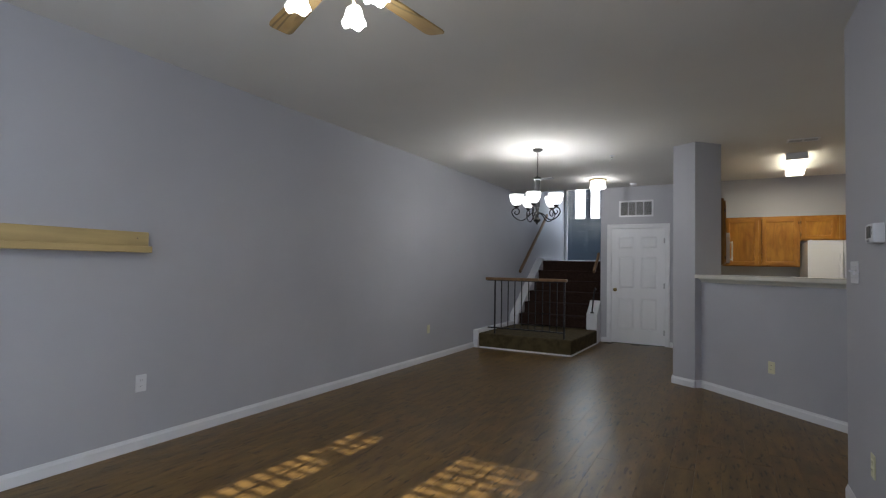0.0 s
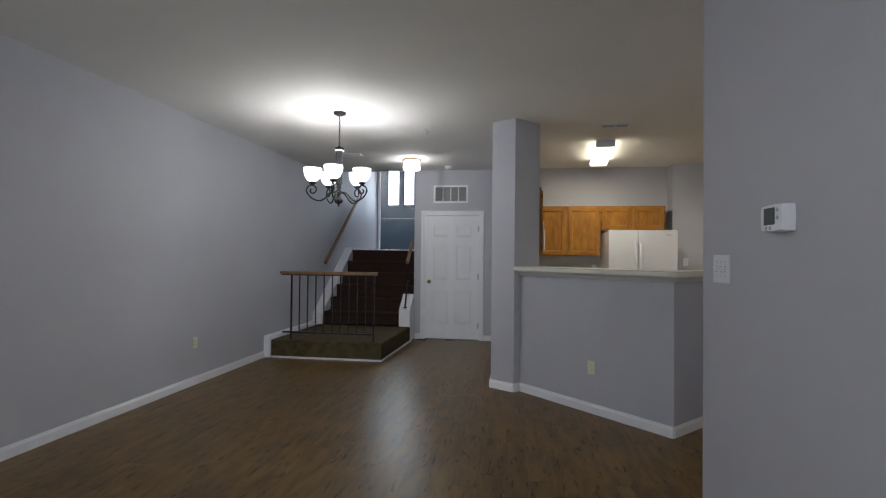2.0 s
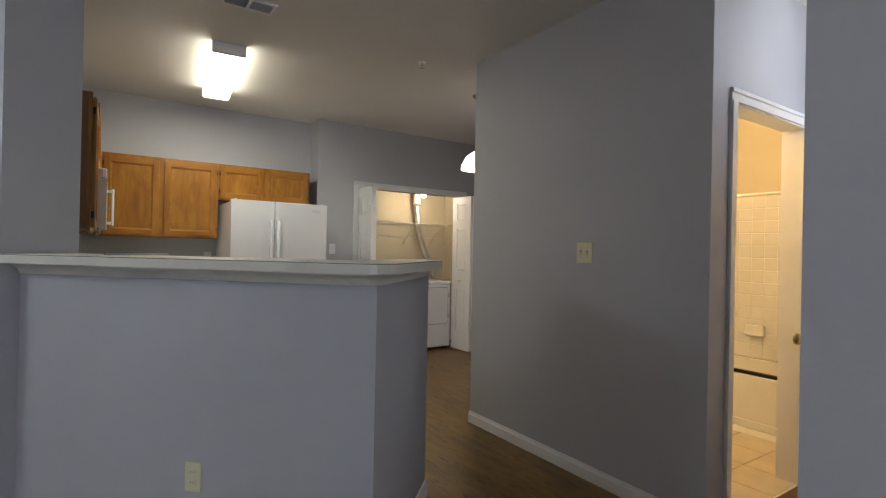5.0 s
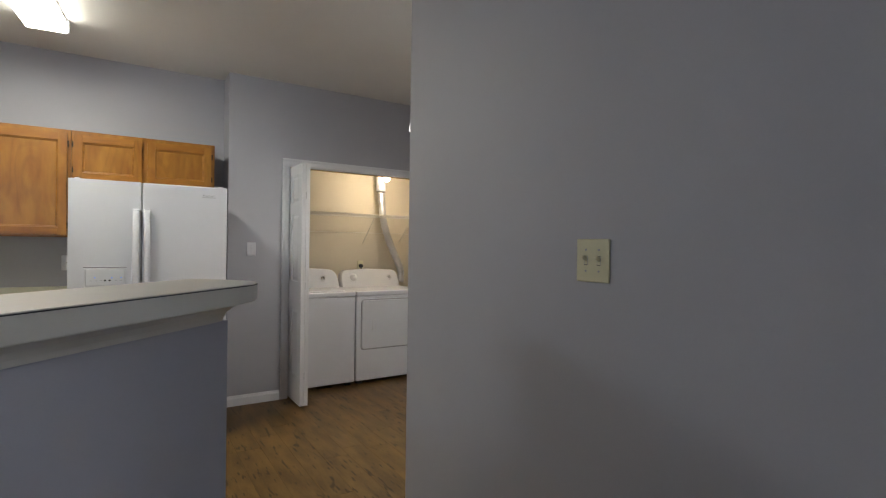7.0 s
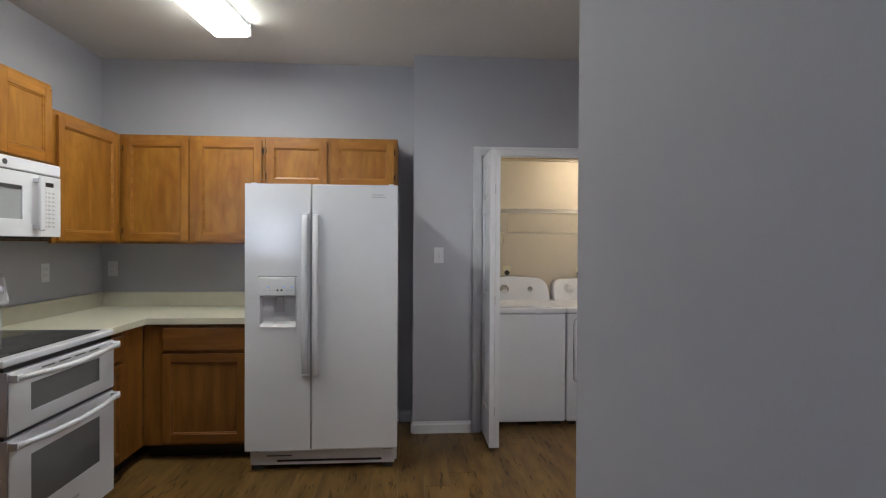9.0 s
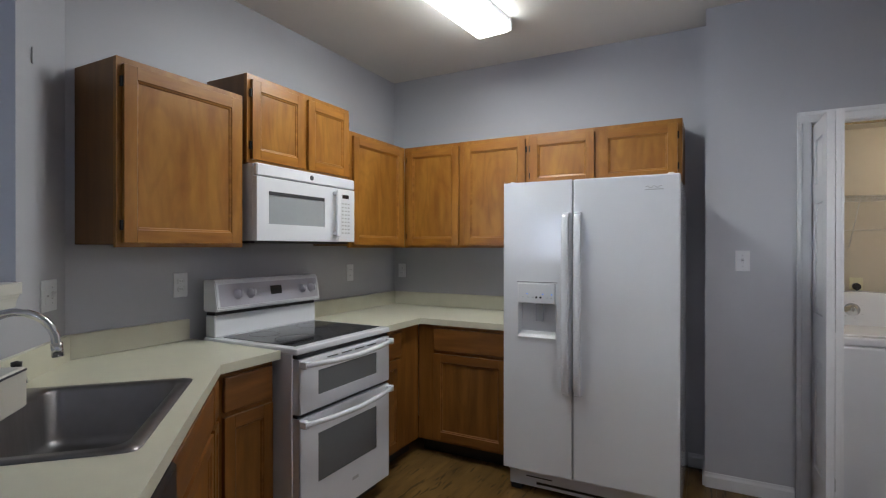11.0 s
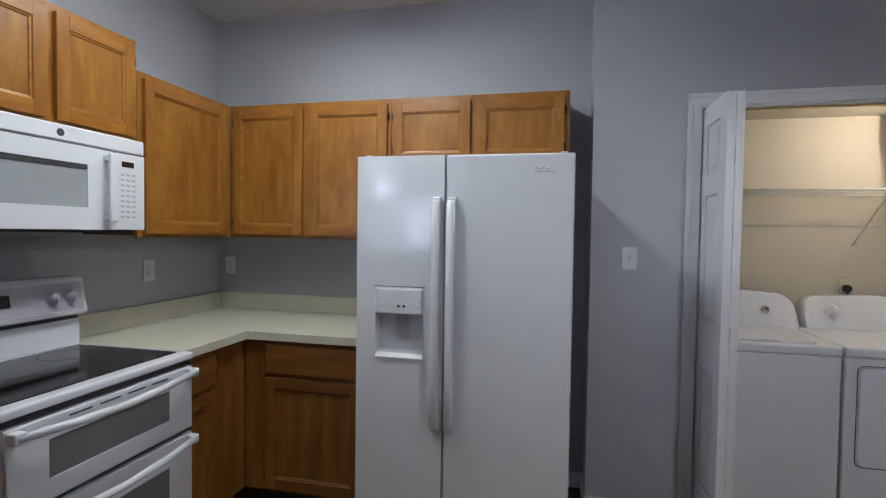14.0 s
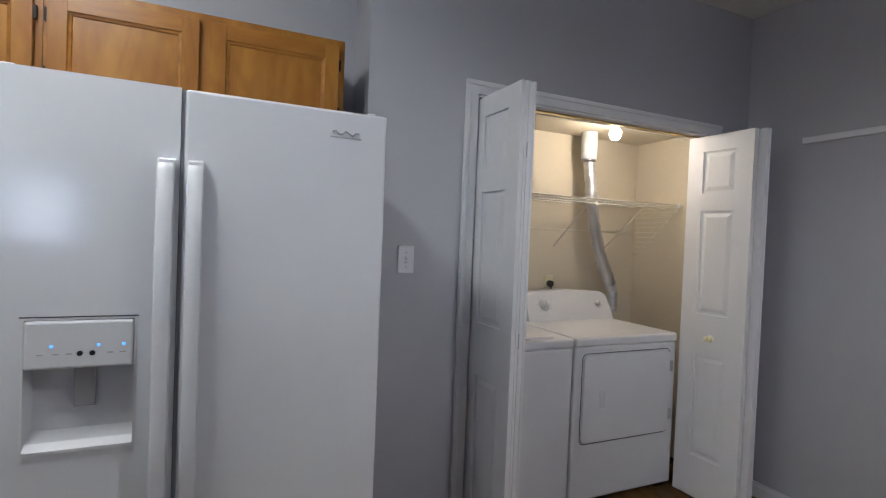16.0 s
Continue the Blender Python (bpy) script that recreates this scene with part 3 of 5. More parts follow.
# iron railing on the platform
rail = root("stair_railing", pose(-1.98, 7.52, 0.237), "black iron railing with an oak cap on the carpeted platform", "railing")
bx("post", (-0.012, -0.012, 0, 0.012, 0.012, 0.86), IRON, rail, bev=0.002)
bx("post", (-1.14, -0.012, 0, -1.12, 0.012, 0.86), IRON, rail, bev=0.002)
bx("bottom_rail", (-1.25, -0.012, 0.085, -0.012, 0.012, 0.105), IRON, rail)
bx("top_bar", (-1.27, -0.013, 0.85, 0.02, 0.013, 0.862), IRON, rail)
bx("cap_rail", (-1.29, -0.03, 0.862, 0.04, 0.03, 0.905), RAILW, rail, "worn oak cap rail", bev=0.01, seg=3)
for k in range(9):
    bx("baluster", (-1.018 + k * 0.113 - 0.0065, -0.0065, 0.105, -1.018 + k * 0.113 + 0.0065, 0.0065, 0.85), IRON, rail)


def handrail(name, x, p, q, label, brk):
    r = root(name, pose(x, p[0], p[1]), label, "handrail")
    d = Vector((0, q[0] - p[0], q[1] - p[1]))
    ang = math.degrees(math.atan2(d.z, d.y))
    bx("rail", (-0.022, 0, -0.032, 0.022, d.length, 0.032), RAILW, r, "", 0.012, pose(0, 0, 0, ang), 3)
    for f in brk:
        c = d * f
        bm = bmesh.new()
        s = -1 if x < -2.7 else 1
        tube(bm, [(0, c.y, c.z - 0.03), (s * 0.02, c.y, c.z - 0.06), (s * (abs(x + (3.43 if s < 0 else 1.82)) - 0.004), c.y, c.z - 0.06)], 0.006)
        part("bracket", bm, BRASS, r)
    return r


handrail("handrail", -3.35, (9.30, 1.22), (11.05, 2.50), "brown oak handrail fixed to the stair wall", (0.12, 0.88))
handrail("handrail", -1.89, (9.10, 1.25), (9.52, 1.585), "short brown oak handrail at the inner stair wall", (0.85,))
pr = root("newel_bracket", pose(-1.905, 9.05, 0.52), "black iron baluster on the white stair curb", "railing")
bm = bmesh.new()
tube(bm, [(0, 0, 0), (0, 0.0, 0.05), (0, 0.03, 0.10), (0, 0.14, 0.34), (0, 0.20, 0.40), (0.01, 0.26, 0.42)], 0.013)
part("post", bm, IRON, pr)
bm = bmesh.new()
lathe(bm, [(0.0, 0.006), (0.035, 0.004), (0.035, 0.016), (0.016, 0.022), (0.0, 0.03)], seg=12)
part("base_plate", bm, IRON, pr)
bm = bmesh.new()
tube(bm, [(0, 0.20, 0.40), (0, 0.215, 0.44), (0, 0.25, 0.43)], 0.011)
part("scroll", bm, IRON, pr)

# landing window with blinds
lw = tagged(new("window_landing"), "tall window with blue-grey blinds above the landing", "window", kind="structure")
LWW = 1.06
lw.matrix_world = pose(-3.34, 12.7, 1.5)
bm = bmesh.new()
for d in ((0, -0.02, -0.03, LWW, 0.02, 0.0), (0, -0.02, 2.12, LWW, 0.02, 2.16), (-0.05, -0.02, -0.03, 0.0, 0.02, 2.16), (LWW, -0.02, -0.03, LWW + 0.04, 0.02, 2.16), (0.505, 0.045, 0, 0.555, 0.07, 2.12)):
    box(bm, *d)
part("window_frame", bm, TRIM, lw)
bx("pane", (0.0, 0.075, 0.0, LWW, 0.08, 2.12), GLOW, lw, "daylit pane")
# slats span the window below; above they are missing in two bright gaps
GAPS = ((0.197, 0.442), (0.584, 0.80))
spans = {False: ((0.005, LWW - 0.005),), True: ((0.005, GAPS[0][0]), (GAPS[0][1], GAPS[1][0]), (GAPS[1][1], LWW - 0.005))}
made = {}
for k in range(46):
    z = 0.025 + k * 0.046
    for x0, x1 in spans[1.05 < z]:
        at = pose(0, 0.022, z, 70)
        if (x0, x1) not in made:
            made[x0, x1] = bx("blind_slat", (x0, -0.0245, -0.0008, x1, 0.0245, 0.0008), BLIND, lw, "", 0, at)
        else:
            s = new("blind_slat", made[x0, x1].data)
            s.parent, s.matrix_basis = lw, at
for x in (0.1, 0.5, 0.95):
    bx("ladder_cord", (x, -0.006, 0.0, x + 0.004, -0.003, 2.1), BLIND, lw)

# ---- south windows ----
for wi, (x0, x1) in enumerate(WIN):
    w = tagged(new("window_%d" % (wi + 1)), "white double-hung window with half-open blinds", "window", kind="structure")
    w.matrix_world = pose(x0, S1, 0.35)
    ww = x1 - x0
    bm = bmesh.new()
    for d in ((0, -0.08, 0, ww, -0.04, 0.04), (0, -0.08, 1.71, ww, -0.04, 1.75), (0, -0.08, 0.04, 0.04, -0.04, 1.71), (ww - 0.04, -0.08, 0.04, ww, -0.04, 1.71), (0.04, -0.08, 0.85, ww - 0.04, -0.04, 0.90), (ww / 2 - 0.012, -0.075, 0.04, ww / 2 + 0.012, -0.045, 0.85), (ww / 2 - 0.012, -0.075, 0.9, ww / 2 + 0.012, -0.045, 1.71)):
        box(bm, *d)
    part("window_frame", bm, TRIM, w)
    for z0, z1 in ((0.04, 0.85), (0.9, 1.71)):
        g = bx("pane", (0.04, -0.062, z0, ww - 0.04, -0.058, z1), GLASS, w)
        g.visible_shadow = False
    b0 = box(bmesh.new(), 0.01, -0.025, -0.0007, ww - 0.01, 0.025, 0.0007)
    s0 = None
    for k in range(34):
        mm = pose(0, -0.012, 0.03 + k * 0.051, -2 + 4 * math.sin(k * 2.1 + wi))
        if s0 is None:
            s0 = part("blind_slat", b0, TRIM, w, "", mm)
        else:
            s = new("blind_slat", s0.data)
            s.parent, s.matrix_basis = w, mm

# unseen tree outside, added so its leaves dapple the sun patches
tree = root("tree", pose(-2.2, -8.5, -0.4), "unseen leafy tree outside the windows, added to dapple the sun", "tree")
bm = bmesh.new()
tube(bm, [(0, 0, 0), (0.1, 0, 1.5), (0.0, 0.1, 3.0), (0.2, 0.1, 4.6), (0.1, 0, 6.0)], [0.18, 0.15, 0.12, 0.08, 0.03])
for k in range(9):
    a = k * 2.4
    z = 1.8 + k * 0.45
    tube(bm, [(0.05, 0.05, z), (0.8 * math.cos(a), 0.8 * math.sin(a), z + 0.5), (1.8 * math.cos(a), 1.6 * math.sin(a), z + 0.9)], [0.06, 0.04, 0.015], 6)
part("trunk", bm, BARK, tree)
rng = random.Random(5)
vs, fs = [], []
for c in range(10):
    cx, cy, cz = rng.uniform(-2.2, 2.2), rng.uniform(-1.2, 1.2), rng.uniform(2.2, 6.4)
    for k in range(90):
        p = Vector((cx, cy, cz)) + Vector((rng.gauss(0, 0.26), rng.gauss(0, 0.26), rng.gauss(0, 0.22)))
        u = Vector((rng.uniform(-1, 1), rng.uniform(-1, 1), rng.uniform(-1, 1))).normalized() * 0.06
        v = u.orthogonal().normalized() * 0.035
        n0 = len(vs)
        vs += [p - u, p + v, p + u, p - v]
        fs.append((n0, n0 + 1, n0 + 2, n0 + 3))
me = bpy.data.meshes.new("crown")
me.from_pydata(vs, [], fs)
me.materials.append(LEAF)
cr = new("crown", me)
cr.parent = tree
cr["kind"] = "stuff"

# ---- electrical plates ----
def plate(name, m, w, h, kinds, mat, label, category):
    """Wall plate facing local -y, centred at the origin."""
    r = root(name, m, label, category)
    bm = box(bmesh.new(), -w / 2, -0.006, -h / 2, w / 2, 0.0, h / 2, 0.004, 2)
    part("cover", bm, mat, r)
    n = len(kinds)
    kd_down = n == 3
    for k, kd in enumerate(kinds):
        x = (k - (n - 1) / 2) * 0.046
        if kd == "s":
            for z in (-0.0125, 0.0125):
                bx("slot_edge", (x - 0.006, -0.0066, z - 0.0008, x + 0.006, -0.0058, z + 0.0008), SEAM, r)
            for dx in (-0.0058, 0.0058):
                bx("slot_edge", (x + dx - 0.0004, -0.0066, -0.0117, x + dx + 0.0004, -0.0058, 0.0117), GREYP, r)
            up = 28 if kd_down and k == n - 1 else -28
            bx("toggle", (x - 0.0046, -0.023, -0.0055, x + 0.0046, -0.004, 0.0055), mat, r, "", 0.002, pose(0, 0, 0.0, up))
            for z in (-0.03, 0.03):
                bm = bmesh.new()
                tube(bm, [(x, -0.0072, z), (x, -0.005, z)], 0.0032, 10)
                part("screw", bm, GREYP, r)
        elif kd == "o":
            for z in (-0.02, 0.02):
                bx("socket", (x - 0.017, -0.009, z - 0.0135, x + 0.017, -0.0055, z + 0.0135), mat, r, "", 0.003)
                for dx in (-0.006, 0.006):
                    bx("slot", (x + dx - 0.001, -0.0095, z - 0.003, x + dx + 0.001, -0.0088, z + 0.005), SEAM, r)
        elif kd == "g":
            for z in (-0.02, 0.02):
                bx("socket", (x - 0.015, -0.009, z - 0.014, x + 0.015, -0.0055, z + 0.014), mat, r, "", 0.002)
            bx("button", (x - 0.006, -0.0105, -0.004, x + 0.006, -0.0088, 0.004), GREYP, r)
    return r


plate("outlet", pose(WX(2.09) + 0.001, 2.09, 0.457, 0, 0, WA), 0.075, 0.118, "o", PLASTIC, "white duplex outlet low on the long grey wall", "outlet")
plate("outlet", pose(WX(6.0) + 0.001, 6.0, 0.437, 0, 0, WA), 0.072, 0.116, "o", IVORY, "ivory duplex outlet low on the long grey wall", "outlet")
plate("light_switch", pose(0.7245, 3.533, 1.32, 0, 0, -90), 0.172, 0.122, "sss", PLASTIC, "white triple light switch on the grey wall end", "light switch")
plate("outlet", pose(0.7245, 3.19, 0.38, 0, 0, -90), 0.072, 0.116, "o", IVORY, "ivory outlet low on the wall below the thermostat", "outlet")
plate("light_switch", pose(2.5515, 5.562, 1.322, 0, 0, -90), 0.117, 0.122, "ss", IVORY, "ivory double light switch on the hallway wall", "light switch")
plate("light_switch", pose(2.332, 9.0495, 1.312), 0.072, 0.116, "s", PLASTIC, "white light switch beside the laundry closet", "light switch")
plate("outlet", DIAG @ pose(-3.72, 4.4335, 0.395), 0.072, 0.116, "o", IVORY, "ivory outlet low on the bar wall", "outlet")
plate("outlet", pose(-0.1895, 7.36, 1.195, 0, 0, 90), 0.078, 0.122, "o", PLASTIC, "white outlet over the counter beside the range", "outlet")
plate("outlet", pose(-0.1895, 8.705, 1.2, 0, 0, 90), 0.078, 0.122, "o", PLASTIC, "white outlet over the corner of the counter", "outlet")
plate("outlet", pose(-0.11, 9.2995, 1.195), 0.070, 0.112, "o", PLASTIC, "white outlet on the back wall of the kitchen", "outlet")
plate("outlet", pose(1.06, 9.2995, 1.195), 0.070, 0.112, "g", PLASTIC, "white outlet behind the refrigerator's side", "outlet")
plate("light_switch", DIAG @ pose(-4.825, 4.7101, 1.198, 0, 0, 180), 0.13, 0.122, "gs", PLASTIC, "white double plate at the end of the bar", "light switch")

th = root("thermostat", pose(0.7245, 3.03, 1.50, 0, 0, -90) @ Matrix.Diagonal((1.08, 1, 1.04, 1)), "white digital thermostat with a dark screen on the grey wall", "thermostat")
bm = bmesh.new()
front = [(-0.060, -0.038), (-0.030, -0.041), (0.035, -0.041), (0.061, -0.038), (0.064, -0.015), (0.065, 0.004), (0.064, 0.023), (0.061, 0.043), (0.035, 0.046), (-0.030, 0.046), (-0.060, 0.043), (-0.064, 0.023), (-0.065, 0.004), (-0.064, -0.015)]
rings = [[bm.verts.new((x * k, y, 0.003 + (z - 0.003) * k)) for x, z in front] for k, y in ((1.05, 0.0), (1.05, -0.012), (1.02, -0.030), (0.985, -0.039), (0.94, -0.042))]
for p, q in zip(rings, rings[1:]):
    for j in range(len(front)):
        bm.faces.new((p[j], p[(j + 1) % len(front)], q[(j + 1) % len(front)], q[j]))
bm.faces.new(rings[-1])
part("housing", bm, PLASTIC, th, "white rounded housing")
bx("screen_rim", (-0.040, -0.0432, -0.019, 0.026, -0.0418, 0.036), BLACK, th, "black display rim")
bx("screen", (-0.037, -0.0438, -0.016, 0.023, -0.0433, 0.033), DISPLAY, th, "dark display")
for x, z in ((-0.026, -0.029), (-0.002, -0.029), (0.042, 0.027), (0.042, 0.002)):
    bm = bmesh.new()
    lathe(bm, [(0.0, 0.0035), (0.005, 0.0035), (0.0068, 0.001), (0.0068, -0.0005)], seg=14)
    part("button", bm, GREYP, th, "", pose(x, -0.0418, z, 90))

# ---- vents and ceiling fittings ----
rv = root("return_vent", pose(-1.22, 9.3295, 2.38), "white return-air grille above the door", "vent")
bm = bmesh.new()
for d in ((-0.285, -0.012, -0.145, 0.285, 0, -0.115), (-0.285, -0.012, 0.115, 0.285, 0, 0.145), (-0.285, -0.012, -0.115, -0.255, 0, 0.115), (0.255, -0.012, -0.115, 0.285, 0, 0.115)):
    box(bm, *d)
part("frame", bm, TRIM, rv)
bx("backing", (-0.255, -0.002, -0.115, 0.255, -0.0005, 0.115), VENTIN, rv)
for x in (-0.1275, 0.0, 0.1275):
    bx("divider", (x - 0.008, -0.011, -0.115, x + 0.008, -0.003, 0.115), TRIM, rv)
b0 = box(bmesh.new(), -0.255, -0.006, -0.0008, 0.255, 0.004, 0.0008)
s0 = part("slat", b0, GREYP, rv, "", pose(0, -0.006, -0.105, 40))
for k in range(1, 18):
    s = new("slat", s0.data)
    s.parent, s.matrix_basis = rv, pose(0, -0.006, -0.105 + k * 0.0125, 40)


def ceiling_vent(x, y, w, d, ang, label):
    r = root("ceiling_vent", pose(x, y, H - 0.0005, 0, 0, ang), label, "vent", "ceiling vents")
    bm = bmesh.new()
    for q in ((-w / 2, -d / 2, -0.01, w / 2, -d / 2 + 0.018, 0), (-w / 2, d / 2 - 0.018, -0.01, w / 2, d / 2, 0), (-w / 2, -d / 2 + 0.018, -0.01, -w / 2 + 0.018, d / 2 - 0.018, 0), (w / 2 - 0.018, -d / 2 + 0.018, -0.01, w / 2, d / 2 - 0.018, 0), (-0.008, -d / 2 + 0.018, -0.009, 0.008, d / 2 - 0.018, -0.001)):
        box(bm, *q)
    part("frame", bm, TRIM, r)
    bx("backing", (-w / 2 + 0.018, -d / 2 + 0.018, -0.0015, w / 2 - 0.018, d / 2 - 0.018, -0.0002), VENTIN, r)
    for k in range(8):
        y0 = -d / 2 + 0.024 + k * (d - 0.05) / 7
        bx("slat", (-w / 2 + 0.018, y0 - 0.002, -0.008, w / 2 - 0.018, y0 + 0.0, -0.002), GREYP, r)


ceiling_vent(0.875, 6.71, 0.30, 0.15, 0, "white ceiling register with dark slats over the kitchen")
ceiling_vent(-2.45, 7.95, 0.30, 0.15, 0, "white ceiling register near the chandelier")

sm = root("smoke_detector", pose(-1.22, 9.0, H), "round white smoke detector on the ceiling", "smoke detector")
bm = bmesh.new()
lathe(bm, [(0, -0.042), (0.035, -0.04), (0.05, -0.028), (0.055, -0.01), (0.06, 0.0)])
part("housing", bm, PLASTIC, sm)
bm = bmesh.new()
lathe(bm, [(0, -0.046), (0.01, -0.044), (0.012, -0.04)], seg=10)
part("button", bm, GREYP, sm)


def sprinkler(x, y):
    r = root("sprinkler_head", pose(x, y, H), "small ceiling sprinkler head", "sprinkler", "sprinkler heads")
    bm = bmesh.new()
    lathe(bm, [(0.0, -0.006), (0.03, -0.005), (0.035, 0.0)], seg=16)
    part("escutcheon", bm, TRIM, r)
    bm = bmesh.new()
    tube(bm, [(0, 0, -0.004), (0, 0, -0.025)], 0.008)
    for s in (-1, 1):
        tube(bm, [(s * 0.006, 0, -0.02), (s * 0.012, 0, -0.032), (0, 0, -0.045)], 0.002, 5)
    lathe(bm, [(0, -0.048), (0.014, -0.047), (0.014, -0.045), (0, -0.044)], seg=12)
    part("head", bm, CHROME, r)


sprinkler(-1.15, 6.68)
sprinkler(2.2, 6.9)

# ---- chandelier ----
ch = root("chandelier", pose(CHAND[0], CHAND[1], 1.9) @ Matrix.Diagonal((0.97, 0.97, 1, 1)), "dark bronze five-arm chandelier with lit frosted glass bowls", "chandelier")
TOP = H - 1.9
bm = bmesh.new()
lathe(bm, [(0.0, TOP - 0.035), (0.03, TOP - 0.034), (0.06, TOP - 0.02), (0.065, TOP)])
part("canopy", bm, BRONZE, ch)
bm = bmesh.new()
zt = TOP - 0.035
k = 0
while zt > 0.50:
    a = 0 if k % 2 else math.pi / 2
    pts = [(0.008 * math.cos(t) * math.cos(a), 0.008 * math.cos(t) * math.sin(a), zt - 0.017 + 0.019 * math.sin(t)) for t in [2 * math.pi * j / 8 for j in range(9)]]
    tube(bm, pts, 0.0025, 5, False)
    zt -= 0.028
    k += 1
part("chain", bm, BRONZE, ch)
bm = bmesh.new()
tube(bm, [(0, 0, TOP - 0.03), (0.03, 0, TOP - 0.07), (0.005, 0.01, TOP - 0.11), (0.004, 0, 0.52)], 0.0025, 5)
part("cord", bm, PLASTIC, ch)
bm = bmesh.new()
lathe(bm, [(0.0, 0.545), (0.012, 0.54), (0.014, 0.528), (0.044, 0.525), (0.050, 0.518), (0.050, 0.503), (0.0, 0.502)], seg=24)
part("cap", bm, BRONZE, ch)
bm = bmesh.new()
lathe(bm, [(0.0, 0.5015), (0.047, 0.5015), (0.047, 0.491), (0.0, 0.4905)], seg=24)
part("collar_ring", bm, PLASTIC, ch, "white ring under the cap")
bm = bmesh.new()
lathe(bm, [(0.0, 0.490), (0.035, 0.490), (0.035, 0.16), (0.0, 0.158)], seg=24)
part("sleeve", bm, SLEEVE, ch, "smooth grey centre sleeve")
bm = bmesh.new()
lathe(bm, [(0.0, 0.158), (0.022, 0.157), (0.026, 0.13), (0.016, 0.115), (0.03, 0.095), (0.03, 0.07), (0.018, 0.05), (0.02, 0.03), (0.042, 0.012), (0.046, -0.004), (0.038, -0.018), (0.02, -0.032), (0.009, -0.036), (0.011, -0.046), (0.007, -0.056), (0.0, -0.058)], seg=20)
part("column", bm, BRONZE, ch)


def smooth(pts, n=5):
    """Points on a smooth curve through pts."""
    P = [Vector(p) for p in (pts[0], *pts, pts[-1])]
    out = []
    for a, b, c, d in zip(P, P[1:], P[2:], P[3:]):
        for j in range(n):
            t = j / n
            out.append(0.5 * (2 * b + (c - a) * t + (2 * a - 5 * b + 4 * c - d) * t * t + (3 * b - a - 3 * c + d) * t ** 3))
    return out + [P[-1]]


for k in range(5):
    a = radians(-82 + 72 * k)
    arm = new("arm")
    arm.parent, arm.matrix_basis = ch, pose(0, 0, 0, 0, 0, math.degrees(a))
    bm = bmesh.new()
    tube(bm, smooth([(0.025, 0, 0.085), (0.065, 0, 0.078), (0.105, 0, 0.052), (0.145, 0, 0.012), (0.19, 0, -0.008), (0.24, 0, 0.002), (0.288, 0, 0.035), (0.318, 0, 0.085), (0.302, 0, 0.125), (0.262, 0, 0.143), (0.226, 0, 0.120), (0.228, 0, 0.080), (0.258, 0, 0.062), (0.282, 0, 0.080), (0.272, 0, 0.104)]), 0.0072, 8)
    part("tube", bm, BRONZE, arm)
    bm = bmesh.new()
    lathe(bm, [(0.0, 0.142), (0.012, 0.143), (0.034, 0.160), (0.040, 0.172), (0.022, 0.176), (0.0, 0.178)], (0.26, 0, 0), 16)
    part("cup", bm, BRONZE, arm)
    bm = bmesh.new()
    lathe(bm, [(0.022, 0.176), (0.042, 0.184), (0.064, 0.203), (0.079, 0.234), (0.088, 0.270), (0.092, 0.306), (0.089, 0.306), (0.085, 0.270), (0.075, 0.236), (0.056, 0.209), (0.038, 0.189), (0.019, 0.180)], (0.26, 0, 0), 28)
    part("glass_shade", bm, SHADE, arm, "lit frosted glass bowl").visible_shadow = False

# ---- flush ceiling light ----
dm = root("flush_ceiling_light", pose(-1.68, 8.38, H), "lit flush ceiling light of cut glass with a brass rim", "ceiling light")
bm = bmesh.new()
lathe(bm, [(0.0, 0.0), (0.145, -0.001), (0.150, -0.016), (0.118, -0.024), (0.112, -0.010)], seg=6)
part("rim", bm, BRASS, dm)
# six bars added inside the glass, so their shadows streak the ceiling
for k in range(6):
    a = 60 * k + 12
    bx("streak_rib", (0.124, -0.006, -0.15, 0.131, 0.006, -0.018), BRASS, dm, "thin added brass bar that casts streaks on the ceiling", m=pose(0, 0, 0, 0, 0, a))
bm = bmesh.new()
lathe(bm, [(0.105, -0.024), (0.116, -0.045), (0.121, -0.09), (0.128, -0.125), (0.126, -0.148), (0.085, -0.158), (0.0, -0.160)], seg=48, wave=0.05, waves=12)
part("glass", bm, DOME, dm, "lit cut glass bowl").visible_shadow = False

# ---- kitchen tube light ----
kl = root("kitchen_light", pose(0.95, 8.02, H, 0, 0, -5) @ Matrix.Diagonal((0.84, 0.95, 0.95, 1)), "long fluorescent ceiling light with a glowing ribbed lens", "ceiling light")
bx("housing", (-0.12, -0.63, -0.03, 0.12, 0.63, 0.0), TRIM, kl, bev=0.004)
bx("end_cap", (-0.135, -0.65, -0.09, 0.135, -0.625, -0.002), PLASTIC, kl, bev=0.006)
bx("end_cap", (-0.135, 0.625, -0.09, 0.135, 0.65, -0.002), PLASTIC, kl, bev=0.006)
bx("lens", (-0.13, -0.625, -0.10, 0.13, 0.625, -0.031), LENS, kl, "glowing acrylic lens", bev=0.02, seg=3)

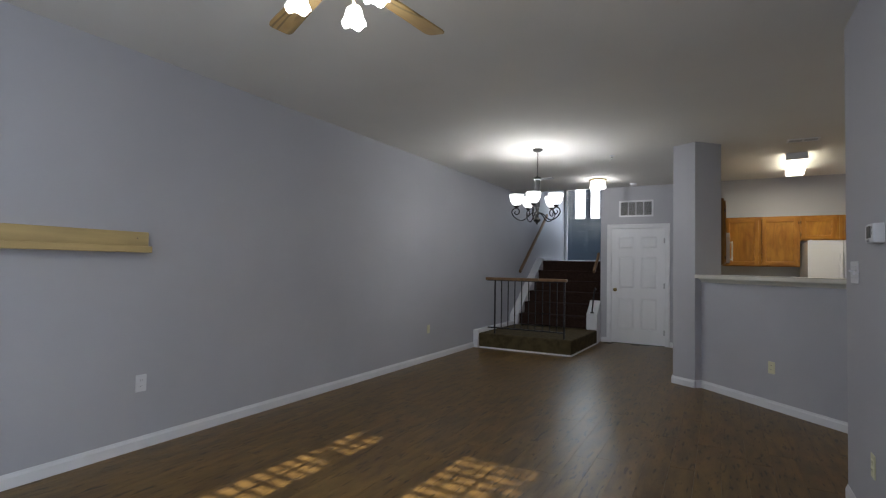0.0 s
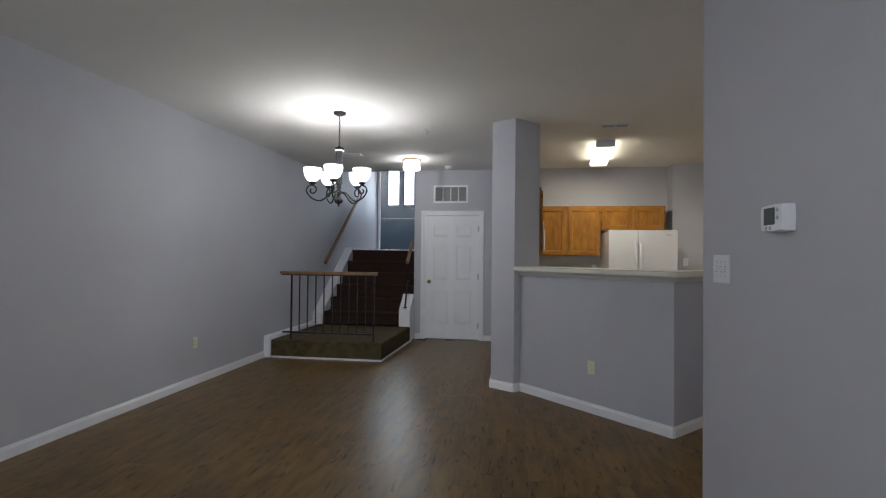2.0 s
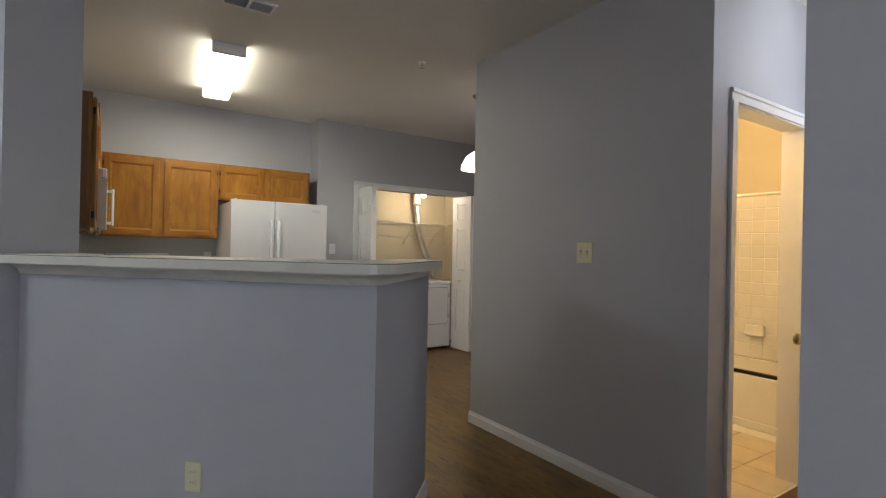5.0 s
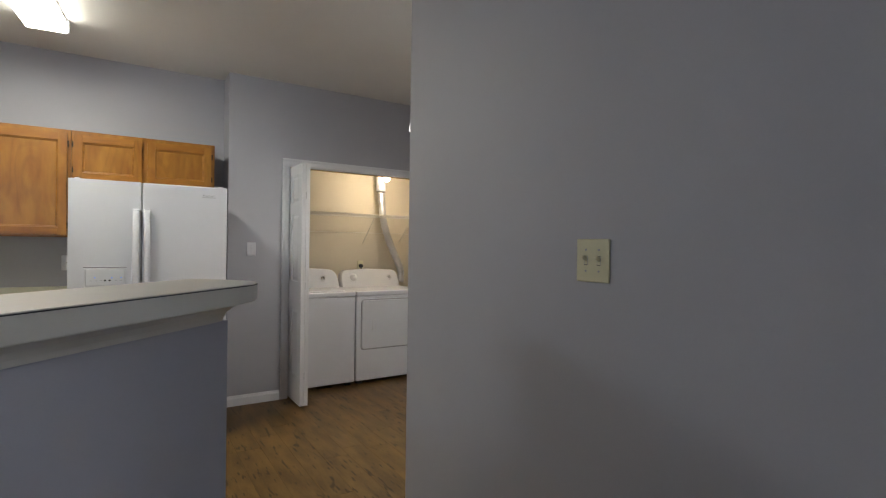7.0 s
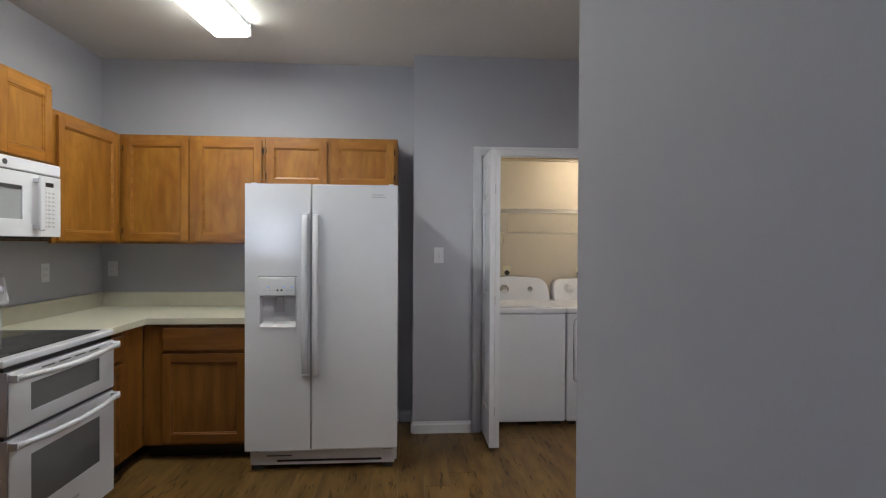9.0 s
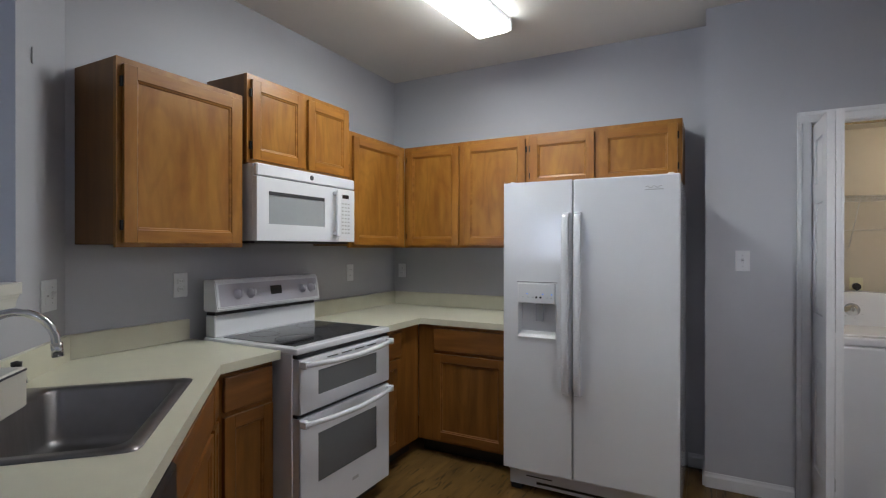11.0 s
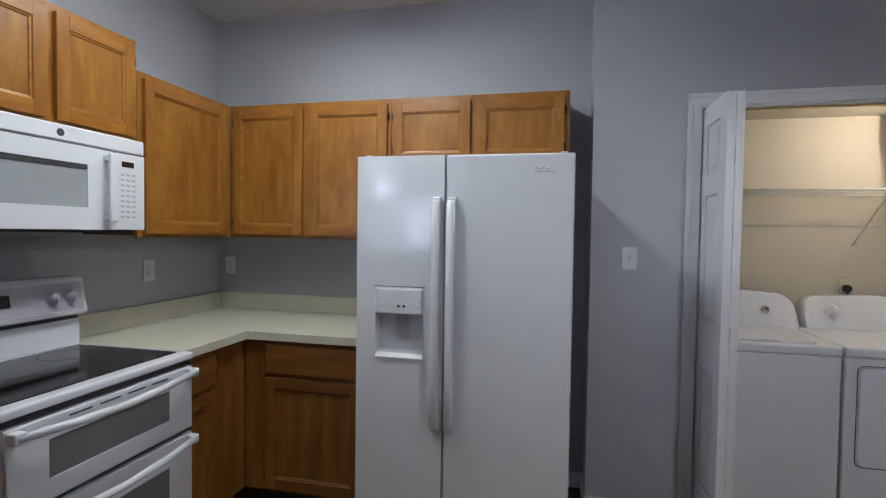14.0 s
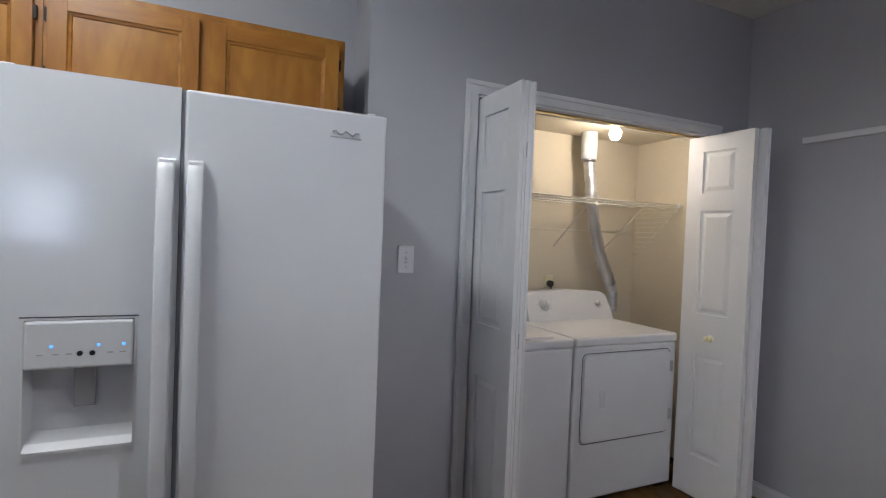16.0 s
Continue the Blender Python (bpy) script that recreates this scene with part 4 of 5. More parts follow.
# ---- ceiling fan ----
fan = root("ceiling_fan", pose(-1.225, 1.47, H), "ceiling fan with oak-grained blades and lit tulip glasses", "ceiling fan")
bm = bmesh.new()
lathe(bm, [(0.075, 0.0), (0.07, -0.04), (0.02, -0.05), (0.015, -0.16), (0.05, -0.17), (0.11, -0.19), (0.12, -0.27), (0.08, -0.31), (0.05, -0.33), (0.052, -0.37), (0.03, -0.385), (0.0, -0.39)])
part("motor", bm, BRASS, fan, "brass motor housing")
for k in range(5):
    a = 84 + 72 * k
    bl = new("blade")
    bl.parent, bl.matrix_basis = fan, pose(0, 0, -0.31, 10, 0, a)
    bm = bmesh.new()
    prism(bm, [(0.20, -0.045), (0.63, -0.058), (0.652, -0.052), (0.662, -0.036), (0.664, 0.036), (0.652, 0.052), (0.63, 0.058), (0.20, 0.045)], -0.004, 0.004)
    part("board", bm, BLADE, bl)
    bm = bmesh.new()
    prism(bm, [(0.09, -0.02), (0.24, -0.03), (0.27, 0.0), (0.24, 0.03), (0.09, 0.02)], -0.012, -0.005)
    part("blade_iron", bm, BRASS, bl)
for k in range(4):
    a = radians(15 + 90 * k)
    c = Vector((0.165 * math.cos(a), 0.165 * math.sin(a), -0.378))
    bm = bmesh.new()
    tube(bm, [(0.03 * math.cos(a), 0.03 * math.sin(a), -0.35), (0.12 * math.cos(a), 0.12 * math.sin(a), -0.335), tuple(c + Vector((0, 0, 0.01)))], 0.008)
    part("light_arm", bm, BRASS, fan)
    bm = bmesh.new()
    lathe(bm, [(0.018, 0.0), (0.032, -0.015), (0.038, -0.035), (0.041, -0.055), (0.052, -0.075)], tuple(c), 24, wave=0.16, waves=5)
    part("tulip_glass", bm, SHADE, fan, "lit ruffled glass shade").visible_shadow = False

# nook pendant
pn = root("pendant_lamp", pose(3.06, 7.29, 2.08), "white glass pendant lamp over the nook", "pendant lamp")
bm = bmesh.new()
lathe(bm, [(0.0, 0.17), (0.05, 0.165), (0.11, 0.12), (0.15, 0.04), (0.155, 0.0), (0.145, 0.0), (0.10, 0.11), (0.0, 0.155)], seg=28)
part("shade", bm, PENDANT, pn)
bm = bmesh.new()
tube(bm, [(0, 0, 0.16), (0, 0, H - 2.08 - 0.02)], 0.006)
part("rod", bm, BRASS, pn)
bm = bmesh.new()
lathe(bm, [(0.0, H - 2.08 - 0.03), (0.05, H - 2.08 - 0.02), (0.06, H - 2.08)])
part("canopy", bm, BRASS, pn)

# ---- pine wall ledge ----
sh = root("wall_shelf", pose(WX(0.0) + 0.001, 0.02, 1.38, 0, 0, -0.4), "narrow raw pine wall ledge with a raised back", "shelf")
bx("back_board", (0, 0.0, 0.01, 0.018, 2.08, 0.135), PINE, sh, bev=0.003)
bx("ledge", (0.0, 0.0, 0.0, 0.085, 2.06, 0.018), PINE, sh, bev=0.002, m=pose(0.0, 0, -0.009))
bx("lip", (0.085, 0.0, -0.009, 0.10, 2.06, 0.035), PINE, sh, bev=0.003)
bm = bmesh.new()
tube(bm, [(0.0185, 2.0, 0.09), (0.0195, 2.0, 0.09)], 0.004)
part("screw", bm, SEAM, sh)


# ---- bar top ----
def arc(cx, cy, r, a0, a1, n=6):
    return [(cx + r * math.cos(radians(a0 + (a1 - a0) * k / n)), cy + r * math.sin(radians(a0 + (a1 - a0) * k / n))) for k in range(n + 1)]


bar = root("bar_top", DIAG @ pose(0, 0, 1.226), "cream laminate bar top with rounded corners on the grey half wall", "bar counter")
bm = bmesh.new()
A1, B0, B1, BE = -2.892, 4.335, 4.73, 5.362
pts = [(-4.588, B0)] + arc(A1 - 0.10, B0 + 0.10, 0.10, -90, 0) + arc(A1 - 0.12, BE - 0.12, 0.12, 0, 90) + [(-3.13, BE), (-3.13, B1), (-4.588, B1)]
prism(bm, pts, 0.0, 0.04)
bmesh.ops.bevel(bm, geom=[e for e in bm.edges if abs(e.verts[0].co.z - e.verts[1].co.z) < 1e-6], offset=0.002, affect="EDGES")
part("slab", bm, BARTOP, bar)
cxy = Vector((-3.5, 4.75))
bm = bmesh.new()
prism(bm, [tuple(cxy + (Vector(p) - cxy) * 1.0012) for p in pts], 0.0362, 0.0382)
part("edge_seam", bm, SEAM, bar, "dark laminate seam")
bm = bmesh.new()
turn = lambda x, y, a0, a1: [(x, y, math.cos(radians(a0 + (a1 - a0) * k / 4)), math.sin(radians(a0 + (a1 - a0) * k / 4))) for k in range(5)]
path = [(-4.585, 4.434, 0, -1)] + turn(-3.02, 4.484, -90, 0) + turn(-3.02, 5.232, 0, 90) + [(-3.083, 5.282, 0, 1), (-3.083, 4.709, -0.3, 0.3), (-4.585, 4.709, 0, 0.3)]
path = [(x + 0.05 * u * (x == -3.02), y + 0.05 * v * (x == -3.02), u, v) for x, y, u, v in path]
rings = []
for off, z in ((0.003, -0.046), (0.010, -0.044), (0.014, -0.034), (0.022, -0.022), (0.036, -0.012), (0.044, -0.009), (0.048, -0.0005)):
    rings.append([bm.verts.new((x + off * u, y + off * v, z)) for x, y, u, v in path])
n = len(path)
for p, q in zip(rings, rings[1:]):
    for j in range(n):
        bm.faces.new((p[j], p[(j + 1) % n], q[(j + 1) % n], q[j]))
bm.faces.new(rings[0][::-1]), bm.faces.new(rings[-1])
part("apron", bm, BARTOP, bar, "cream coved moulding under the slab")

pb = root("blind_wand", pose(0.19, 6.10, 1.2665, 0, 0, 38), "thin grey rod lying on the bar top", "rod")
bm = bmesh.new()
tube(bm, [(0, 0, 0.005), (0.32, 0.0, 0.005)], 0.004, 8)
part("rod", bm, GREYP, pb)

nm = root("wall_hook", DIAG @ pose(-4.70, 4.7101, 2.08, 0, 0, 180), "thin dark metal hook on the grey kitchen wall", "hook")
bx("hook", (-0.004, -0.006, -0.03, 0.004, -0.0005, 0.03), GREYP, nm, bev=0.002)

# ---- worktops ----
bm = bmesh.new()
CT = (0.876, 0.915)
SA0, SA1, SB0, SB1 = -4.50, -3.845, 4.765, 5.265
loc = lambda pts: [ab(a, b) for a, b in pts]
AE = -3.09
prism(bm, loc([(SA1, 4.711), (AE, 4.711), (AE, 5.339), (SA1, 5.339)]), *CT)
prism(bm, loc([(SA0, 4.711), (SA1, 4.711), (SA1, SB0), (SA0, SB0)]), *CT)
prism(bm, loc([(SA0, SB1), (SA1, SB1), (SA1, 5.339), (SA0, 5.339)]), *CT)
k0 = ab(SA0, 4.711)
k1 = ab(SA0, 5.339)
prism(bm, [k0, k1, (0.448, 7.102), (0.448, 7.42), (-0.188, 7.42), (-0.188, 6.85)], *CT)
bmesh.ops.remove_doubles(bm, verts=bm.verts, dist=0.0005)
wt = tagged(part("worktop", bm, COUNTER, None, "cream laminate worktop around the steel sink"), category="worktop")
bm = bmesh.new()
prism(bm, [(-0.188, 8.156), (0.46, 8.156), (0.46, 8.64), (1.11, 8.64), (1.11, 9.298), (-0.188, 9.298)], *CT)
wt2 = tagged(part("worktop", bm, COUNTER, None, "cream laminate corner worktop beside the refrigerator"), category="worktop")
bm = bmesh.new()
prism(bm, loc([(AE, 4.711), (AE, 4.731), (-4.98, 4.731), (-4.98, 4.711)]), 0.9155, 1.02)
box(bm, -0.188, 6.855, 0.9155, -0.168, 7.40, 1.02, 0.002)
tagged(part("backsplash", bm, COUNTER, wt), "cream laminate upstand")
bm = bmesh.new()
box(bm, -0.188, 8.165, 0.9155, -0.168, 9.298, 1.02, 0.002)
box(bm, -0.168, 9.278, 0.9155, 1.11, 9.298, 1.02, 0.002)
tagged(part("backsplash", bm, COUNTER, wt2), "cream laminate upstand")

# ---- sink ----
sk = root("kitchen_sink", DIAG @ pose((SA0 + SA1) / 2, (SB0 + SB1) / 2, 0.915), "single-bowl stainless steel sink set in the cream worktop", "sink")
hw, hd = (SA1 - SA0) / 2, (SB1 - SB0) / 2
bm = bmesh.new()


def rrect(w, d, r, z, cx=0.0, cy=0.0, n=5):
    pts = []
    for sx, sy, a0 in ((1, 1, 0), (-1, 1, 90), (-1, -1, 180), (1, -1, 270)):
        pts += [(cx + sx * (w - r) + r * math.cos(radians(a0 + 90 * k / n)), cy + sy * (d - r) + r * math.sin(radians(a0 + 90 * k / n)), z) for k in range(n + 1)]
    return pts


rings = []
for w, d, r, z, cy in ((hw + 0.012, hd + 0.012, 0.03, 0.0005, 0), (hw + 0.010, hd + 0.010, 0.03, 0.004, 0), (hw - 0.03, hd - 0.055, 0.045, 0.004, 0.028), (hw - 0.034, hd - 0.06, 0.045, -0.004, 0.028), (hw - 0.045, hd - 0.07, 0.05, -0.15, 0.028), (hw - 0.09, hd - 0.11, 0.05, -0.175, 0.028), (0.045, 0.045, 0.044, -0.18, 0.028)):
    rings.append([bm.verts.new(p) for p in rrect(w, d, r, z, 0, cy)])
for a, b in zip(rings, rings[1:]):
    n = len(a)
    for j in range(n):
        f = bm.faces.new((a[j], a[(j + 1) % n], b[(j + 1) % n], b[j]))
        f.smooth = True
part("bowl", bm, STEEL, sk)
bm = bmesh.new()
lathe(bm, [(0.045, -0.179), (0.042, -0.1785), (0.035, -0.184), (0.0, -0.186)], (0, 0.02, 0), 20)
part("drain", bm, CHROME, sk)

fc = root("kitchen_faucet", DIAG @ pose(-4.195, 4.787, 0.919), "chrome gooseneck faucet with lever handles and a side spray", "faucet")
bm = bmesh.new()
box(bm, -0.15, -0.022, 0, 0.15, 0.022, 0.014, 0.006, 2)
part("base_plate", bm, CHROME, fc)
bm = bmesh.new()
lathe(bm, [(0.026, 0.01), (0.024, 0.03), (0.016, 0.055), (0.013, 0.07), (0.0, 0.07)], seg=16)
pts = [(0, 0, 0.06), (0, 0, 0.195)] + [(0.0, 0.093 - 0.093 * math.cos(radians(a)), 0.195 + 0.090 * math.sin(radians(a))) for a in range(15, 181, 15)] + [(0.0, 0.187, 0.185)]
tube(bm, pts, 0.0115, 12)
tube(bm, [(0, 0.187, 0.195), (0, 0.190, 0.155)], 0.0145, 12)
part("spout", bm, CHROME, fc, m=pose(0, 0, 0, 0, 0, 5))
for s in (-1, 1):
    bm = bmesh.new()
    lathe(bm, [(0.027, 0.0), (0.026, 0.02), (0.018, 0.04), (0.02, 0.055), (0.0, 0.06)], (s * 0.13, 0, 0), 16)
    tube(bm, [(s * 0.13, 0, 0.05), (s * 0.13, 0.03, 0.062), (s * 0.14, 0.065, 0.066)], [0.009, 0.007, 0.008], 8)
    part("handle", bm, CHROME, fc)
bm = bmesh.new()
lathe(bm, [(0.024, 0.0), (0.022, 0.02), (0.012, 0.03), (0.011, 0.06), (0.015, 0.08), (0.014, 0.092), (0.0, 0.094)], (-0.225, 0, 0), 14)
part("side_spray", bm, CHROME, fc)
bm = bmesh.new()
lathe(bm, [(0.0, -0.002), (0.014, 0.0), (0.015, 0.014), (0.0, 0.018)], (-0.225, 0, 0.092), 12)
part("spray_head", bm, BLACK, fc, "black spray head")


# ---- cabinets ----
def cab_door(parent, x0, z0, x1, z1, y=0.0, flat=False, hinge_side=0, darkened=False):
    """Recessed-panel door whose back is at local y, facing -y."""
    th, fr = 0.019, min(0.052, (x1 - x0) * 0.3)
    # base cabinets take the oak with shade in its colour
    up, across = (OAKB, OAKBH) if darkened else (OAK, OAKH)
    e = new("door" if not flat else "drawer")
    e.parent = parent
    if flat:
        bm = bmesh.new()
        box(bm, x0, y - th, z0, x1, y, z1, 0.006, 2)
        part("drawer_front", bm, across, e)
        return e
    bx("stile", (x0, y - th, z0, x0 + fr, y, z1), up, e, "", 0.0012)
    bx("stile", (x1 - fr, y - th, z0, x1, y, z1), up, e, "", 0.0012)
    bx("rail", (x0 + fr, y - th, z0, x1 - fr, y, z0 + fr), across, e, "", 0.0006)
    bx("rail", (x0 + fr, y - th, z1 - fr, x1 - fr, y, z1), across, e, "", 0.0006)
    bx("panel", (x0 + fr, y - th + 0.011, z0 + fr, x1 - fr, y - 0.004, z1 - fr), up, e)
    bm = bmesh.new()
    lips = []
    for g, dy in ((0.0, 0.0), (0.002, 0.004), (0.009, 0.006), (0.012, 0.0112)):
        lips.append([bm.verts.new((px, y - th + 0.0005 + dy, pz)) for px, pz in ((x0 + fr + g, z0 + fr + g), (x1 - fr - g, z0 + fr + g), (x1 - fr - g, z1 - fr - g), (x0 + fr + g, z1 - fr - g))])
    for p, q in zip(lips, lips[1:]):
        for j in range(4):
            bm.faces.new((p[j], p[(j + 1) % 4], q[(j + 1) % 4], q[j]))
    part("moulding", bm, across, e, "stepped inner moulding")
    if hinge_side:
        hx = x0 if hinge_side < 0 else x1
        for z in (z0 + 0.07, z1 - 0.07):
            b2 = bmesh.new()
            box(b2, hx - 0.004 + (hinge_side * 0.004), y - 0.014, z - 0.02, hx + 0.004 + (hinge_side * 0.004), y - 0.001, z + 0.02)
            part("hinge", b2, BRONZE, e)
    return e


def upper(m, w, z0, z1, depth, doors, label, name="wall_cabinet"):
    """doors: list of (x0, x1, hinge side). Local x along the front, body from y 0 back."""
    r = root(name, m, label, "wall cabinet", "kitchen wall cabinets")
    bm = bmesh.new()
    box(bm, 0, 0.019, z0 + 0.012, w, depth, z1, 0.001)
    part("carcass", bm, OAKIN, r)
    bm = bmesh.new()
    fr = 0.038
    box(bm, 0, 0, z0, fr, 0.019, z1)
    box(bm, w - fr, 0, z0, w, 0.019, z1)
    box(bm, fr, 0, z0, w - fr, 0.019, z0 + fr)
    box(bm, fr, 0, z1 - fr, w - fr, 0.019, z1)
    for (a, b, _), (c, d, _) in zip(doors, doors[1:]):
        box(bm, (b + c) / 2 - 0.02, 0, z0 + fr, (b + c) / 2 + 0.02, 0.019, z1 - fr)
    part("face_frame", bm, OAK, r)
    for a, b, hs in doors:
        cab_door(r, a, z0 + 0.018, b, z1 - 0.028, -0.001, hinge_side=hs)
    return r


UZ0, UZ1 = 1.385, 2.14
FX = 0.118
MW = lambda y: pose(FX, y, 0, 0, 0, 90)
upper(MW(6.885), 0.60, UZ0, UZ1, FX + 0.188, [(0.02, 0.575, -1)], "golden oak end wall cabinet beside the microwave")
upper(MW(7.512), 0.80, 1.815, 2.265, FX + 0.188, [(0.02, 0.385, -1), (0.42, 0.78, 1)], "raised golden oak cabinet with two doors over the microwave")
upper(MW(8.316), 0.660, UZ0, UZ1, FX + 0.188, [(0.03, 0.605, 1)], "golden oak wall cabinet in the kitchen corner")
MB = lambda x: pose(x, 8.977, 0)
upper(MB(0.119), 0.982, UZ0, UZ1, 0.32, [(0.03, 0.465, -1), (0.508, 0.962, 1)], "golden oak wall cabinet with two doors over the corner worktop")
upper(MB(1.103), 0.925, 1.775, UZ1, 0.32, [(0.012, 0.428, -1), (0.46, 0.90, 1)], "short golden oak cabinet over the refrigerator")


def base(m, w, doors, label, depth=0.58, drawers=(), top=0.874):
    r = root("base_cabinet", m, label, "base cabinet", "kitchen base cabinets")
    bx("carcass", (0, 0.019, 0.10, w, depth, top), OAKIN, r)
    bx("toe_kick", (0, 0.075, 0, w, 0.09, 0.0995), BLACK, r, "black toe kick")
    bm = bmesh.new()
    box(bm, 0, 0, 0.10, w, 0.0185, 0.874)
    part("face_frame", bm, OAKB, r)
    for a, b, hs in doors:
        cab_door(r, a, 0.12, b, 0.685, -0.001, hinge_side=hs, darkened=True)
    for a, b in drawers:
        cab_door(r, a, 0.705, b, 0.852, -0.001, flat=True, darkened=True)
    return r


base(pose(0.41, 7.108, 0, 0, 0, 90), 0.298, [(0.03, 0.285, 0)], "narrow golden oak base cabinet beside the range", drawers=[(0.03, 0.285)], depth=0.55)
base(pose(0.43, 8.164, 0, 0, 0, 90), 0.50, [(0.02, 0.26, 0)], "golden oak base cabinet between the range and the corner", drawers=[(0.02, 0.26)], depth=0.6)
base(pose(0.431, 8.67, 0), 0.67, [(0.125, 0.64, 0)], "golden oak base cabinet beside the refrigerator", drawers=[(0.125, 0.64)], depth=0.6)
base(DIAG @ pose(-3.892, 5.312, 0, 0, 0, 180), 0.71, [(0.02, 0.69, 1)], "golden oak sink base cabinet with a false drawer front", depth=0.58, drawers=[(0.02, 0.69)], top=0.70)
base(DIAG @ pose(-4.604, 5.312, 0, 0, 0, 180), 0.125, [(0.008, 0.117, 0)], "very narrow golden oak cabinet at the bend of the worktop", depth=0.30, drawers=[(0.008, 0.117)], top=0.70)
base(DIAG @ pose(-3.10, 5.312, 0, 0, 0, 180), 0.178, [], "narrow golden oak filler cabinet at the end of the worktop")
dw = root("dishwasher", DIAG @ pose(-3.28, 5.312, 0, 0, 0, 180), "black dishwasher under the cream worktop", "dishwasher")
bx("body", (0.004, 0.02, 0.10, 0.604, 0.57, 0.872), BLACK, dw)
bx("door", (0.004, -0.03, 0.11, 0.604, 0.019, 0.72), BLACK, dw, "black dishwasher door", 0.006)
bx("control_panel", (0.004, -0.035, 0.725, 0.604, 0.019, 0.868), BLACK, dw, "black control panel", 0.008)
bx("handle", (0.15, -0.05, 0.74, 0.45, -0.035, 0.765), BLACK, dw, "", 0.004)
bx("toe_kick", (0.004, 0.05, 0, 0.604, 0.06, 0.0995), BLACK, dw)

# ---- microwave ----
mw = root("microwave", pose(0.185, 7.516, 1.42, 0, 0, 90) @ Matrix.Diagonal((1.02, 1, 1.015, 1)), "white over-the-range microwave under the oak cabinet", "microwave")
bx("body", (0, 0.03, 0, 0.758, 0.40, 0.384), APPL, mw, bev=0.003)
bx("base_plate", (0.02, 0.04, -0.012, 0.74, 0.39, -0.0005), BLACK, mw, "dark underside")
bx("top_panel", (0.0, 0.0, 0.322, 0.758, 0.03, 0.384), APPL, mw, "", 0.006)
bm = bmesh.new()
frame_slab(bm, 0, 0, 0.60, 0.318, 0.075, 0.085, 0.487, 0.250, 0, 0.03)
part("door", bm, APPL, mw)
bx("window", (0.075, 0.006, 0.085, 0.487, 0.02, 0.250), MWGL, mw, "grey microwave window")
# dark strip stands in for a reflection along the top of the glass
bx("window_trim", (0.075, 0.0025, 0.232, 0.487, 0.0055, 0.250), SEAM, mw)
bm = bmesh.new()
box(bm, 0.548, -0.045, 0.03, 0.585, -0.028, 0.305, 0.008, 2)
box(bm, 0.555, -0.03, 0.04, 0.578, 0.0, 0.06)
box(bm, 0.555, -0.03, 0.275, 0.578, 0.0, 0.295)
part("handle", bm, APPL, mw)
bx("seam", (0.02, -0.0012, 0.319, 0.74, 0.0, 0.3215), SEAM, mw)
bx("control_panel", (0.604, 0.0, 0.0, 0.758, 0.03, 0.318), APPL, mw, "", 0.003)
bx("display", (0.64, -0.0015, 0.262, 0.70, 0.0, 0.285), BLACK, mw, "small dark display")
for r_ in range(9):
    for c_ in range(3):
        bx("key", (0.635 + c_ * 0.028, -0.0012, 0.05 + r_ * 0.022, 0.652 + c_ * 0.028, 0.0, 0.058 + r_ * 0.022), GREYP, mw)
bm = bmesh.new()
tube(bm, [(0.38, -0.002, 0.353), (0.38, 0.0, 0.353)], 0.014, 20)
part("badge", bm, SEAM, mw)

# ---- range ----
rg = root("range", pose(0.515, 7.427, 0, 0, 0, 90) @ Matrix.Diagonal((0.958, 1, 1.005, 1)), "white double-oven electric range with a black glass cooktop", "range")
bx("body", (0.004, 0.01, 0.07, 0.752, 0.61, 0.895), APPL, rg, bev=0.002)
bx("plinth", (0.02, 0.05, 0.0, 0.736, 0.60, 0.0695), BLACK, rg)
bx("cooktop_rim", (-0.006, -0.03, 0.8955, 0.762, 0.61, 0.925), APPL, rg, bev=0.008, seg=2)
bx("cooktop", (0.035, 0.02, 0.9255, 0.721, 0.505, 0.929), COOKTOP, rg, "black ceramic glass cooktop")
for cx, cy, cr in ((0.20, 0.15, 0.115), (0.56, 0.15, 0.085), (0.20, 0.39, 0.075), (0.56, 0.38, 0.095)):
    bm = lathe(bmesh.new(), [(cr - 0.002, 0.9292), (cr, 0.9294), (cr + 0.002, 0.9292)], (cx, cy, 0), 40)
    part("burner_ring", bm, SEAM, rg, "faint grey burner ring")
bx("back_riser", (0.006, 0.535, 0.9255, 0.758, 0.605, 1.035), APPL, rg, bev=0.004)
bx("riser_gap", (0.012, 0.54, 1.0355, 0.752, 0.605, 1.055), BLACK, rg)
bm = bmesh.new()
a = [bm.verts.new((-0.004, y, z)) for y, z in ((0.512, 1.055), (0.500, 1.070), (0.525, 1.202), (0.538, 1.214), (0.612, 1.214), (0.612, 1.055))]
b = [bm.verts.new((0.766, v.co.y, v.co.z)) for v in a]
bm.faces.new(a), bm.faces.new(b[::-1])
for k in range(6):
    bm.faces.new((a[k], a[(k + 1) % 6], b[(k + 1) % 6], b[k]))
bmesh.ops.bevel(bm, geom=list(bm.edges), offset=0.005, segments=2, affect="EDGES")
part("control_panel", bm, APPL, rg)
PT = lambda x: pose(x, 0.5125, 1.136, -10.9)
bx("panel_inset", (-0.366, -0.0012, -0.058, 0.366, 0.0005, 0.056), SILVER, rg, "lavender grey control face", m=PT(0.381))
bx("clock", (-0.04, -0.0025, -0.018, 0.045, -0.0013, 0.030), BLACK, rg, "dark clock display", m=PT(0.40))
bx("digits", (-0.02, -0.0032, 0.0, 0.022, -0.0026, 0.014), DISPLAY, rg, "faint blue digits", m=PT(0.40))
